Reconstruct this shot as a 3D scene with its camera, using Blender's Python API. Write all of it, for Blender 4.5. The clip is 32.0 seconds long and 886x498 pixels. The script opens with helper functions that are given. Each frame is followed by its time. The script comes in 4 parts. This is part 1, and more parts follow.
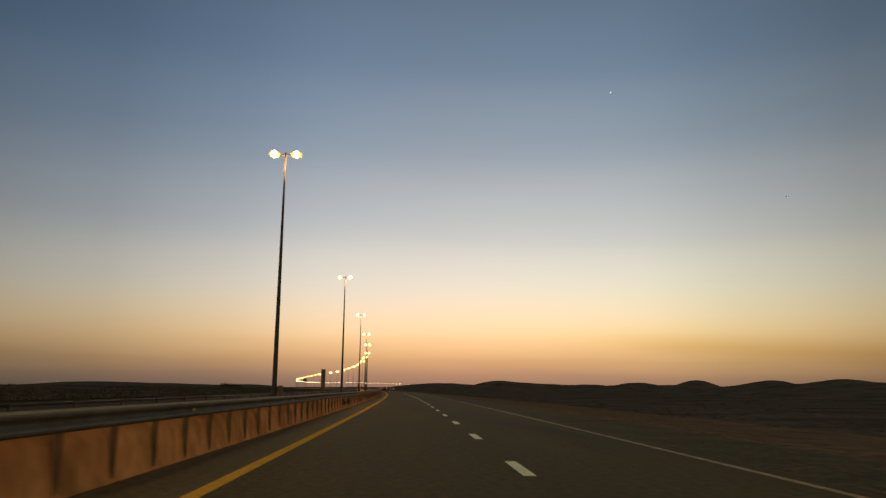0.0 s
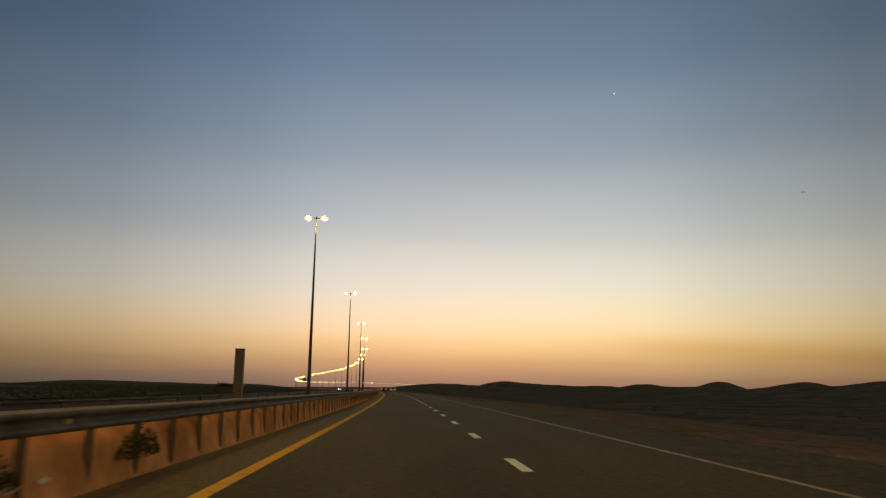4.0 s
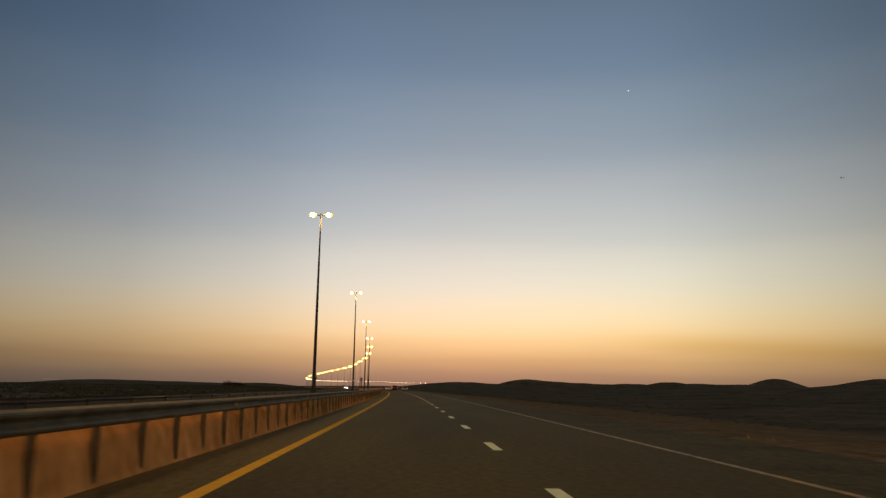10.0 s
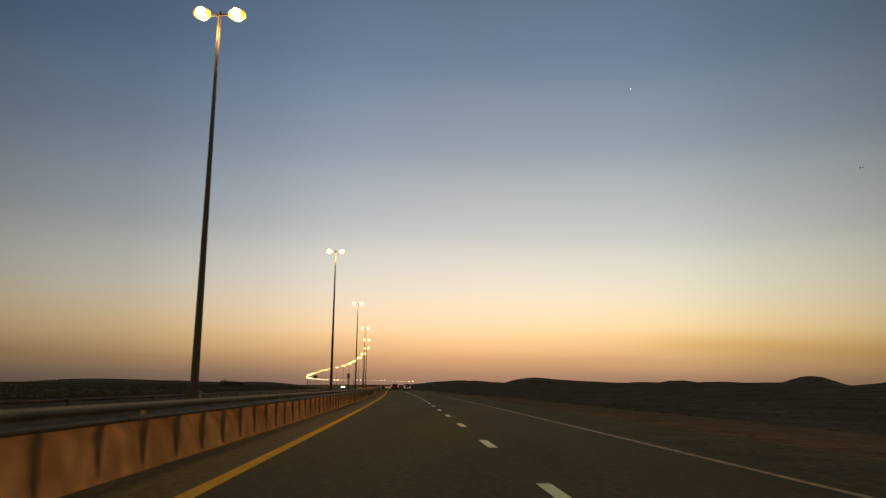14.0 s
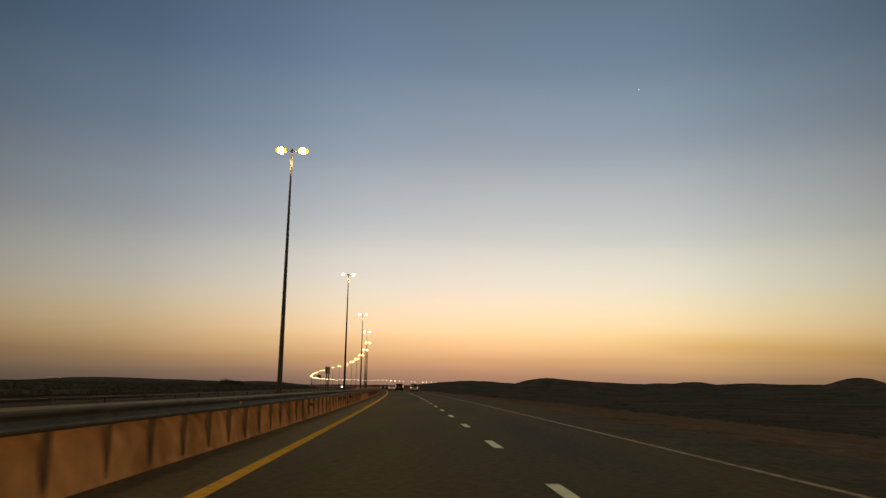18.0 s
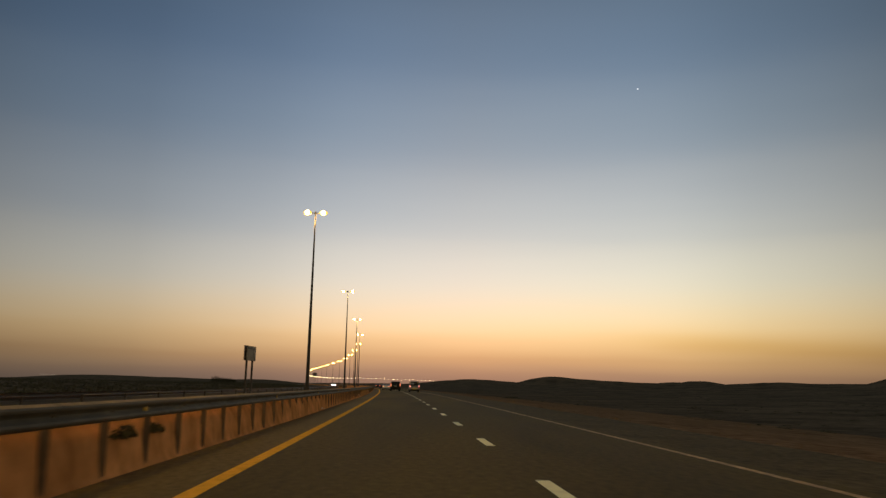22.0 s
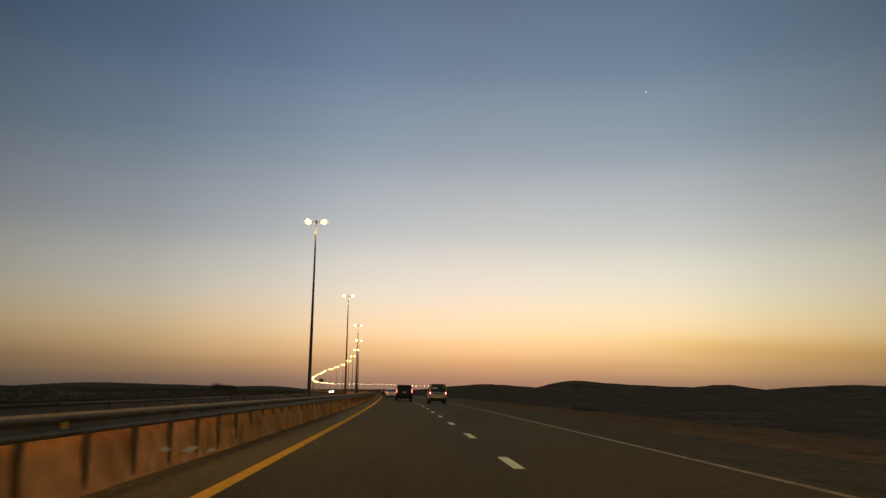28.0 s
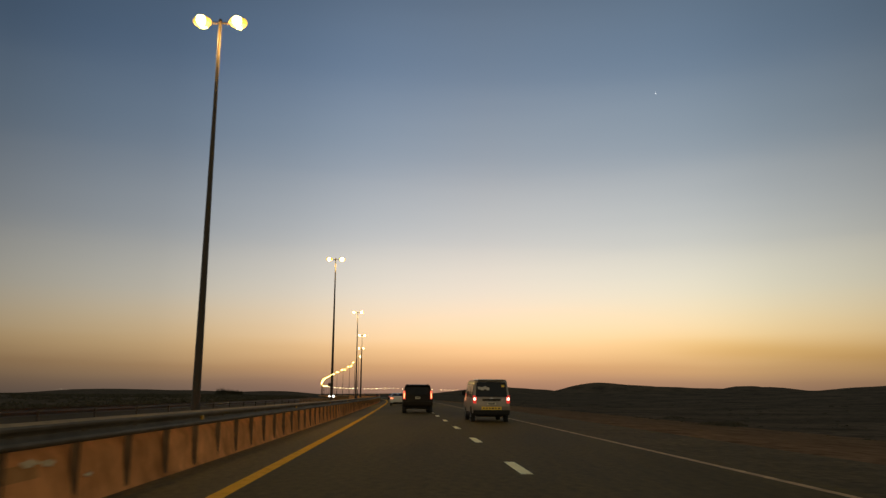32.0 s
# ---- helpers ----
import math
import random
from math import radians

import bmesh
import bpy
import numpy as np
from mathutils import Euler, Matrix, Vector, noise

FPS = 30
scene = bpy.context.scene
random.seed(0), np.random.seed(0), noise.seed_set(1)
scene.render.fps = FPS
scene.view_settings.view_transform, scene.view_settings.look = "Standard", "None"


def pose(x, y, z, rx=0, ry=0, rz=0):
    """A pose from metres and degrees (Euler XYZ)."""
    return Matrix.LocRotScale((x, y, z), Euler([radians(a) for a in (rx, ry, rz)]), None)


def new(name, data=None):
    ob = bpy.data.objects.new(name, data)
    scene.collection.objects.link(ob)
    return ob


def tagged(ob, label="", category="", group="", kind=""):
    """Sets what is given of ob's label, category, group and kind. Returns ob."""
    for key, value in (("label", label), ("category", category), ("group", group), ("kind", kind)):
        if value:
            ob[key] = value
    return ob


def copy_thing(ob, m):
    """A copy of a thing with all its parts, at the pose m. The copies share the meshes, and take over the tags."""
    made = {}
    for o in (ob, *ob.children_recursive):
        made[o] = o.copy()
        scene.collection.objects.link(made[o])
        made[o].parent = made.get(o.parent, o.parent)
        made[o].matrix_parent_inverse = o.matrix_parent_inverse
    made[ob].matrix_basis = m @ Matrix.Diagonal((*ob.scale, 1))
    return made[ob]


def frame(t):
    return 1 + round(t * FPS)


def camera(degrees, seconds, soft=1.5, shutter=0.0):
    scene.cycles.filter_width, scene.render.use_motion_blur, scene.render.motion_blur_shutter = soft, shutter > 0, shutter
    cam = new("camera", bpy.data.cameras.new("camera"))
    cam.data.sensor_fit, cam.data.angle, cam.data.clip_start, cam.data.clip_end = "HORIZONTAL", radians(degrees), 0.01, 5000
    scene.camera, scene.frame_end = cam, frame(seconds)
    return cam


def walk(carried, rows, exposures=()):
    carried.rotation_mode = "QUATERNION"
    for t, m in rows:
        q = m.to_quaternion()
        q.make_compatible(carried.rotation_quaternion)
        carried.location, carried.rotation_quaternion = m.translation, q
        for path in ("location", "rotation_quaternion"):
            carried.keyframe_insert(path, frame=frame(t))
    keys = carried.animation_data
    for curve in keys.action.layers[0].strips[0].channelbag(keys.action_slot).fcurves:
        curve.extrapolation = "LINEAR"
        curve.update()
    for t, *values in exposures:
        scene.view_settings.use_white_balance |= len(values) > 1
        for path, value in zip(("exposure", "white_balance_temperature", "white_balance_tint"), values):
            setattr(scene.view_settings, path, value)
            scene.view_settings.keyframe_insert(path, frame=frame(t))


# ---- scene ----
# One lens, one drive along the road. World: y runs along the road at the start, x to the right, z up.
cam = camera(60.88, 32.0, soft=1.4, shutter=0.5)
PATH = [
    (0, 0.083, 0.000, 1.233, 100.518, -0.519, -2.379),
    (0.5, 0.056, 5.067, 1.233, 100.596, -0.496, -2.368),
    (1, 0.027, 10.146, 1.233, 100.515, -0.449, -2.373),
    (1.5, -0.008, 15.185, 1.233, 100.570, -0.353, -2.353),
    (2, -0.046, 20.231, 1.233, 100.495, -0.314, -2.368),
    (2.5, -0.092, 25.224, 1.233, 100.492, -0.406, -2.327),
    (3, -0.139, 30.190, 1.233, 100.440, -0.567, -2.301),
    (3.5, -0.184, 35.133, 1.233, 100.568, -0.705, -2.260),
    (5.5, -0.310, 54.969, 1.233, 100.452, -0.973, -2.157),
    (6, -0.349, 60.288, 1.233, 100.404, -0.923, -2.180),
    (6.5, -0.396, 65.628, 1.233, 100.406, -0.752, -2.078),
    (7, -0.457, 70.917, 1.233, 100.328, -0.604, -1.955),
    (7.5, -0.523, 76.102, 1.233, 100.370, -0.496, -1.804),
    (8, -0.596, 81.258, 1.233, 100.272, -0.500, -1.648),
    (8.5, -0.676, 86.321, 1.233, 100.322, -0.596, -1.474),
    (9, -0.759, 91.352, 1.233, 100.388, -0.698, -1.324),
    (9.5, -0.843, 96.407, 1.233, 100.443, -0.715, -1.228),
    (10, -0.934, 101.482, 1.233, 100.454, -0.708, -1.116),
    (10.5, -1.033, 106.559, 1.233, 100.471, -0.689, -1.030),
    (11, -1.136, 111.648, 1.233, 100.455, -0.675, -0.980),
    (11.5, -1.239, 116.755, 1.233, 100.430, -0.665, -0.931),
    (12, -1.344, 121.842, 1.233, 100.382, -0.627, -0.929),
    (12.5, -1.453, 126.862, 1.233, 100.351, -0.544, -0.923),
    (13, -1.583, 131.902, 1.233, 100.370, -0.482, -0.899),
    (13.5, -1.723, 136.790, 1.233, 100.309, -0.465, -0.863),
    (14, -1.872, 141.889, 1.233, 100.361, -0.593, -0.888),
    (14.5, -2.028, 147.002, 1.233, 100.345, -0.716, -0.876),
    (16.5, -2.722, 167.554, 1.233, 100.379, -0.747, -0.340),
    (17, -2.903, 172.585, 1.233, 100.372, -0.796, -0.383),
    (17.5, -3.087, 177.576, 1.233, 100.406, -0.850, -0.360),
    (18, -3.274, 182.570, 1.233, 100.385, -0.910, -0.405),
    (18.5, -3.468, 187.576, 1.233, 100.417, -0.992, -0.415),
    (19, -3.666, 192.627, 1.233, 100.357, -1.053, -0.542),
    (19.5, -3.871, 197.669, 1.233, 100.414, -1.066, -0.504),
    (20, -4.075, 202.759, 1.233, 100.339, -1.071, -0.517),
    (20.5, -4.271, 207.799, 1.233, 100.316, -1.071, -0.543),
    (21, -4.465, 212.830, 1.233, 100.298, -1.063, -0.590),
    (21.5, -4.666, 217.897, 1.233, 100.270, -1.054, -0.593),
    (22, -4.882, 223.048, 1.233, 100.291, -1.034, -0.541),
    (22.5, -5.104, 228.224, 1.233, 100.381, -0.966, -0.438),
    (23, -5.322, 233.382, 1.233, 100.492, -0.853, -0.308),
    (23.5, -5.528, 238.489, 1.233, 100.557, -0.721, -0.132),
    (24, -5.736, 243.563, 1.233, 100.650, -0.575, 0.041),
    (24.5, -5.963, 248.613, 1.233, 100.744, -0.461, 0.219),
    (25, -6.200, 253.621, 1.233, 100.818, -0.367, 0.281),
    (25.5, -6.440, 258.497, 1.233, 100.784, -0.314, 0.267),
    (27.5, -7.526, 278.506, 1.233, 100.620, -0.763, 0.204),
    (28, -7.815, 283.709, 1.233, 100.690, -0.662, 0.270),
    (28.5, -8.109, 288.962, 1.233, 100.740, -0.577, 0.407),
    (29, -8.406, 294.226, 1.233, 100.770, -0.494, 0.536),
    (29.5, -8.704, 299.457, 1.233, 100.820, -0.436, 0.675),
    (30, -9.000, 304.615, 1.233, 100.910, -0.391, 0.844),
    (30.5, -9.294, 309.704, 1.233, 100.930, -0.435, 0.982),
    (31, -9.583, 314.732, 1.233, 100.945, -0.407, 1.046),
    (31.5, -9.876, 319.751, 1.233, 100.885, -0.332, 1.061),
    (32, -10.175, 324.693, 1.233, 100.963, -0.222, 1.161),
]
walk(cam, [(t, pose(x, y, z, rx, ry, rz)) for t, x, y, z, rx, ry, rz in PATH])

# ---- dusk sky: the sun has set ahead and to the right; the glow lies low over the horizon ----
world = bpy.data.worlds.new("dusk_sky")
scene.world = world
world.use_nodes = True


def sky_nodes(tree):
    n, l = tree.nodes, tree.links
    n.clear()

    def math_node(op, a, b=None, c=None):
        m = n.new("ShaderNodeMath")
        m.operation = op
        for i, v in enumerate((a, b, c)):
            if v is None:
                continue
            if isinstance(v, (int, float)):
                m.inputs[i].default_value = v
            else:
                l.new(v, m.inputs[i])
        return m.outputs[0]

    def ramp(fac, stops):
        r = n.new("ShaderNodeValToRGB")
        r.color_ramp.interpolation = "CARDINAL"
        e = r.color_ramp.elements
        while len(e) < len(stops):
            e.new(0.5)
        for el, (deg, col) in zip(e, stops):
            el.position = (deg + 5) / 95
            el.color = (*col, 1)
        l.new(fac, r.inputs[0])
        return r.outputs[0]

    co = n.new("ShaderNodeTexCoord")
    sep = n.new("ShaderNodeSeparateXYZ")
    l.new(co.outputs["Generated"], sep.inputs[0])
    x, y, z = sep.outputs
    elev = math_node("ARCSINE", z)
    fac = math_node("MULTIPLY_ADD", elev, 180 / math.pi / 95, 5 / 95)
    wobble = n.new("ShaderNodeTexNoise")
    wobble.inputs["Scale"].default_value = 2.2
    wobble.inputs["Detail"].default_value = 3
    stretch = n.new("ShaderNodeMapping")
    stretch.inputs["Scale"].default_value = (1, 1, 9)
    l.new(co.outputs["Generated"], stretch.inputs[0])
    l.new(stretch.outputs[0], wobble.inputs["Vector"])
    shift = math_node("MULTIPLY_ADD", wobble.outputs[0], 0.012, -0.006)
    fac = math_node("ADD", fac, shift)
    west = ramp(fac, SKY_WEST)
    east = ramp(fac, SKY_EAST)
    flat = math_node("SQRT", math_node("MAXIMUM", math_node("SUBTRACT", 1.0, math_node("MULTIPLY", z, z)), 0.0001))
    az = radians(SUNSET_AZIMUTH)
    dot = math_node("ADD", math_node("MULTIPLY", x, math.sin(az)), math_node("MULTIPLY", y, math.cos(az)))
    dot = math_node("DIVIDE", dot, flat)
    side = n.new("ShaderNodeMapRange")
    side.interpolation_type = "SMOOTHSTEP"
    side.inputs["From Min"].default_value = -0.35
    side.inputs["From Max"].default_value = 1.0
    l.new(dot, side.inputs["Value"])
    mix = n.new("ShaderNodeMix")
    mix.data_type = "RGBA"
    l.new(side.outputs[0], mix.inputs["Factor"])
    l.new(east, mix.inputs["A"])
    l.new(west, mix.inputs["B"])
    bg = n.new("ShaderNodeBackground")
    bg.inputs["Strength"].default_value = 1.56
    out = n.new("ShaderNodeOutputWorld")
    # the glow fades to both sides of its middle
    fade = n.new("ShaderNodeValToRGB")
    fe = fade.color_ramp.elements
    while len(fe) < len(GLOW_SIDE):
        fe.new(0.5)
    for el, (d, v) in zip(fe, GLOW_SIDE):
        el.position = (d + 1) / 2
        el.color = (v, v, v, 1)
    l.new(math_node("MULTIPLY_ADD", dot, 0.5, 0.5), fade.inputs[0])
    gain = n.new("ShaderNodeMix")
    gain.data_type = "RGBA"
    gain.blend_type = "MULTIPLY"
    gain.inputs["Factor"].default_value = 1.0
    l.new(mix.outputs["Result"], gain.inputs["A"])
    l.new(fade.outputs[0], gain.inputs["B"])
    # pinker in the middle of the glow, cooler to the left of it, more golden low to the right
    across = math_node("SUBTRACT", math_node("MULTIPLY", x, math.cos(az)), math_node("MULTIPLY", y, math.sin(az)))

    def reach_of(edge0, edge1):
        r = n.new("ShaderNodeMapRange")
        r.inputs["From Min"].default_value = edge0
        r.inputs["From Max"].default_value = edge1
        l.new(across, r.inputs["Value"])
        return r.outputs[0]

    def blend(fac_socket, a_socket, b_socket):
        m = n.new("ShaderNodeMix")
        m.data_type = "RGBA"
        l.new(fac_socket, m.inputs["Factor"])
        l.new(a_socket, m.inputs["A"])
        l.new(b_socket, m.inputs["B"])
        return m.outputs["Result"]

    tone = blend(reach_of(-0.04, -0.50), ramp(fac, TONE_MIDDLE), ramp(fac, TONE_LEFT))
    tone = blend(reach_of(-0.06, 0.29), tone, ramp(fac, TONE_RIGHT))
    toned = n.new("ShaderNodeMix")
    toned.data_type = "RGBA"
    toned.blend_type = "MULTIPLY"
    toned.inputs["Factor"].default_value = 1.0
    l.new(gain.outputs["Result"], toned.inputs["A"])
    l.new(tone, toned.inputs["B"])
    # a thin veil of cloud low to the right of the glow, sinking outwards
    turn = math_node("MULTIPLY", math_node("ARCTAN2", across, math_node("MULTIPLY", dot, flat)), 180 / math.pi)
    height = math_node("MULTIPLY", elev, 180 / math.pi)
    middle = math_node("MULTIPLY_ADD", turn, -0.045, 3.85)
    middle = math_node("ADD", middle, math_node("MULTIPLY_ADD", wobble.outputs[0], 1.6, -0.8))
    off = math_node("DIVIDE", math_node("SUBTRACT", height, middle), 0.75)
    veil = math_node("EXPONENT", math_node("MULTIPLY", math_node("MULTIPLY", off, off), -1.0))
    reach = n.new("ShaderNodeMapRange")
    reach.interpolation_type = "SMOOTHSTEP"
    reach.inputs["From Min"].default_value = 4.0
    reach.inputs["From Max"].default_value = 17.0
    reach.inputs["To Max"].default_value = 0.6
    l.new(turn, reach.inputs["Value"])
    cloud = n.new("ShaderNodeMix")
    cloud.data_type = "RGBA"
    cloud.blend_type = "MULTIPLY"
    cloud.inputs["B"].default_value = (0.88, 0.79, 0.56, 1)
    l.new(math_node("MULTIPLY", veil, reach.outputs[0]), cloud.inputs["Factor"])
    l.new(toned.outputs["Result"], cloud.inputs["A"])
    # one evening star
    star = Vector((math.sin(STAR_AZ) * math.cos(STAR_EL), math.cos(STAR_AZ) * math.cos(STAR_EL), math.sin(STAR_EL)))
    prod = n.new("ShaderNodeVectorMath")
    prod.operation = "DISTANCE"
    prod.inputs[1].default_value = star
    l.new(co.outputs["Generated"], prod.inputs[0])
    spot = math_node("LESS_THAN", prod.outputs["Value"], 0.0007)
    lit = n.new("ShaderNodeMix")
    lit.data_type = "RGBA"
    lit.inputs["B"].default_value = (0.75, 0.78, 0.8, 1)
    l.new(spot, lit.inputs["Factor"])
    l.new(cloud.outputs["Result"], lit.inputs["A"])
    l.new(lit.outputs["Result"], bg.inputs["Color"])
    l.new(bg.outputs[0], out.inputs["Surface"])


SUNSET_AZIMUTH = 5.0
STAR_AZ, STAR_EL = 0.2690, 0.3811
# brightness by the cosine of the angle from the glow's middle (the ramp holds values up to 1)
GLOW_SIDE = [(-1.0, 1.0), (0.3, 0.80), (0.7, 0.345), (0.79, 0.375), (0.89, 0.55), (0.95, 0.765), (0.98, 0.94), (1.0, 1.0)]
# elevation in degrees and linear colour, towards the glow and away from it
SKY_WEST = [(-5, (0.08, 0.055, 0.04)), (0, (0.215, 0.132, 0.092)), (1.2, (0.37, 0.215, 0.125)), (2.4, (0.58, 0.34, 0.168)),
            (4.2, (0.83, 0.555, 0.305)), (7.2, (0.79, 0.66, 0.49)), (11, (0.54, 0.53, 0.48)), (16.5, (0.30, 0.345, 0.395)),
            (22.5, (0.162, 0.222, 0.315)), (29, (0.096, 0.144, 0.222)), (50, (0.06, 0.088, 0.14)), (90, (0.045, 0.06, 0.09))]
SKY_EAST = [(-5, (0.10, 0.075, 0.042)), (0, (0.36, 0.25, 0.134)), (1.2, (0.46, 0.315, 0.168)), (2.4, (0.58, 0.40, 0.210)),
            (4.2, (0.68, 0.49, 0.260)), (7.2, (0.66, 0.53, 0.311)), (11, (0.54, 0.48, 0.328)), (16.5, (0.38, 0.38, 0.311)),
            (22.5, (0.24, 0.27, 0.252)), (29, (0.16, 0.19, 0.189)), (50, (0.085, 0.105, 0.109)), (90, (0.06, 0.074, 0.079))]
# colour shifts by elevation to the left of the glow, in it and to the right of it
TONE_LEFT = [(-5, (0.645, 0.755, 0.84)), (0, (0.675, 0.77, 0.85)), (2.05, (0.745, 0.81, 0.82)), (6.3, (0.705, 0.772, 0.836)), (12.3, (0.692, 0.736, 0.827)), (19.9, (0.726, 0.792, 0.839)), (90, (0.726, 0.792, 0.839))]
TONE_MIDDLE = [(-5, (1.0, 0.87, 0.80)), (0, (1.0, 0.87, 0.82)), (2.05, (0.95, 0.89, 0.83)), (6.3, (0.768, 0.761, 0.796)), (12.3, (0.771, 0.743, 0.756)), (19.9, (0.828, 0.762, 0.701)), (90, (0.816, 0.764, 0.716))]
TONE_RIGHT = [(-5, (0.93, 0.90, 0.84)), (0, (0.93, 0.90, 0.84)), (2.05, (0.875, 0.915, 0.81)), (6.3, (0.757, 0.821, 0.803)), (12.3, (0.798, 0.801, 0.803)), (19.9, (0.816, 0.801, 0.744)), (90, (0.816, 0.801, 0.744))]
sky_nodes(world.node_tree)
scene.view_settings.exposure = 0.0


# ---- materials ----
def material(name, dark, light, scale=8.0, fine=90.0, rough=0.8, metal=0.0, bump=0.3, depth=0.004, stain=0.0, stain_scale=0.6,
             island=0.0, coat=0.0, stretch=(1, 1, 1), spec=0.5, grit=0.0, grit_scale=9.0):
    """A surface with two scales of variation in world space: blotches and grain, and a fine relief."""
    m = bpy.data.materials.new(name)
    m.use_nodes = True
    n, l = m.node_tree.nodes, m.node_tree.links
    b = n["Principled BSDF"]
    geo = n.new("ShaderNodeNewGeometry")
    mp = n.new("ShaderNodeMapping")
    mp.inputs["Scale"].default_value = stretch
    l.new(geo.outputs["Position"], mp.inputs[0])

    def tex(sc, detail=4):
        t = n.new("ShaderNodeTexNoise")
        t.inputs["Scale"].default_value = sc
        t.inputs["Detail"].default_value = detail
        l.new(mp.outputs[0], t.inputs["Vector"])
        return t.outputs[0]

    big, small = tex(scale), tex(fine, 6)
    add = n.new("ShaderNodeMath")
    add.operation = "MULTIPLY_ADD"
    add.inputs[1].default_value = 0.45
    l.new(small, add.inputs[0])
    l.new(big, add.inputs[2])
    rng = n.new("ShaderNodeMapRange")
    rng.inputs["From Min"].default_value = 0.45
    rng.inputs["From Max"].default_value = 1.0
    l.new(add.outputs[0], rng.inputs["Value"])
    mix = n.new("ShaderNodeMix")
    mix.data_type = "RGBA"
    mix.inputs["A"].default_value = (*dark, 1)
    mix.inputs["B"].default_value = (*light, 1)
    l.new(rng.outputs[0], mix.inputs["Factor"])
    col = mix.outputs["Result"]
    if stain:
        st = tex(stain_scale, 5)
        sr = n.new("ShaderNodeMapRange")
        sr.inputs["From Min"].default_value = 0.52
        sr.inputs["From Max"].default_value = 0.68
        sr.inputs["To Max"].default_value = stain
        l.new(st, sr.inputs["Value"])
        dm = n.new("ShaderNodeMix")
        dm.data_type = "RGBA"
        dm.inputs["B"].default_value = (*[c * 0.35 for c in dark], 1)
        l.new(sr.outputs[0], dm.inputs["Factor"])
        l.new(col, dm.inputs["A"])
        col = dm.outputs["Result"]
    if island:
        info = n.new("ShaderNodeObjectInfo")
        hs = n.new("ShaderNodeHueSaturation")
        mr = n.new("ShaderNodeMapRange")
        mr.inputs["To Min"].default_value = 1 - island
        mr.inputs["To Max"].default_value = 1 + island
        l.new(info.outputs["Random"], mr.inputs["Value"])
        l.new(mr.outputs[0], hs.inputs["Value"])
        l.new(col, hs.inputs["Color"])
        col = hs.outputs[0]
    if grit:
        gt = n.new("ShaderNodeTexNoise")
        gt.inputs["Scale"].default_value = grit_scale
        gt.inputs["Detail"].default_value = 3
        l.new(geo.outputs["Position"], gt.inputs["Vector"])
        gr = n.new("ShaderNodeMapRange")
        gr.inputs["From Min"].default_value = 0.3
        gr.inputs["From Max"].default_value = 0.7
        gr.inputs["To Min"].default_value = 1 - grit
        gr.inputs["To Max"].default_value = 1 + grit
        l.new(gt.outputs[0], gr.inputs["Value"])
        hv = n.new("ShaderNodeHueSaturation")
        l.new(gr.outputs[0], hv.inputs["Value"])
        l.new(col, hv.inputs["Color"])
        col = hv.outputs[0]
    l.new(col, b.inputs["Base Color"])
    rr = n.new("ShaderNodeMapRange")
    rr.inputs["To Min"].default_value = max(0.02, rough - 0.12)
    rr.inputs["To Max"].default_value = min(1.0, rough + 0.12)
    l.new(big, rr.inputs["Value"])
    l.new(rr.outputs[0], b.inputs["Roughness"])
    b.inputs["Metallic"].default_value = metal
    b.inputs["Coat Weight"].default_value = coat
    b.inputs["Specular IOR Level"].default_value = spec
    if bump:
        bp = n.new("ShaderNodeBump")
        bp.inputs["Strength"].default_value = bump
        bp.inputs["Distance"].default_value = depth
        l.new(small, bp.inputs["Height"])
        l.new(bp.outputs[0], b.inputs["Normal"])
    return m


def glow(name, colour, strength):
    m = bpy.data.materials.new(name)
    m.use_nodes = True
    b = m.node_tree.nodes["Principled BSDF"]
    b.inputs["Base Color"].default_value = (*[min(0.8, c) for c in colour], 1)
    b.inputs["Roughness"].default_value = 0.3
    b.inputs["Emission Color"].default_value = (*colour, 1)
    b.inputs["Emission Strength"].default_value = strength
    return m


ASPHALT = material("asphalt", (0.056, 0.0385, 0.0115), (0.125, 0.0865, 0.027), scale=0.35, fine=60, rough=0.82, bump=0.5, depth=0.004, stain=0.35, stain_scale=0.25, stretch=(1, 0.12, 1), spec=0.05, grit=0.30, grit_scale=7)
# the road's asphalt again, paler and warmer, for the left margin
PALER_ASPHALT = material("paler_brown_asphalt", (0.09504, 0.06372, 0.02376), (0.1998, 0.1361, 0.05184), scale=0.35, fine=60, rough=0.82, bump=0.5, depth=0.004, stain=0.35, stain_scale=0.25, stretch=(1, 0.12, 1), spec=0.05, grit=0.30, grit_scale=7)
# darker copy of the asphalt: the opposite side's weak light is in the colour
FAR_ASPHALT = material("dimmed_asphalt", (0.03584, 0.02464, 0.0112), (0.06944, 0.04816, 0.0224), scale=0.4, fine=60, rough=0.88, bump=0.4, depth=0.004, stain=0.3, stain_scale=0.25, spec=0.03)
SHOULDER = material("shoulder_asphalt", (0.06148, 0.04428, 0.02052), (0.1166, 0.08424, 0.03996), scale=0.6, fine=120, rough=0.88, bump=0.6, depth=0.006, stain=0.2, stain_scale=0.4, spec=0.04, grit=0.40, grit_scale=5)
YELLOW = material("yellow_road_paint", (0.82, 0.39, 0.05), (0.97, 0.50, 0.075), scale=3, fine=60, rough=0.6, bump=0.2, stain=0.3, stain_scale=4, spec=0.0)
WHITE = material("white_road_paint", (0.86, 0.74, 0.37), (0.98, 0.88, 0.48), scale=3, fine=60, rough=0.6, bump=0.2, stain=0.2, stain_scale=5, spec=0.1)
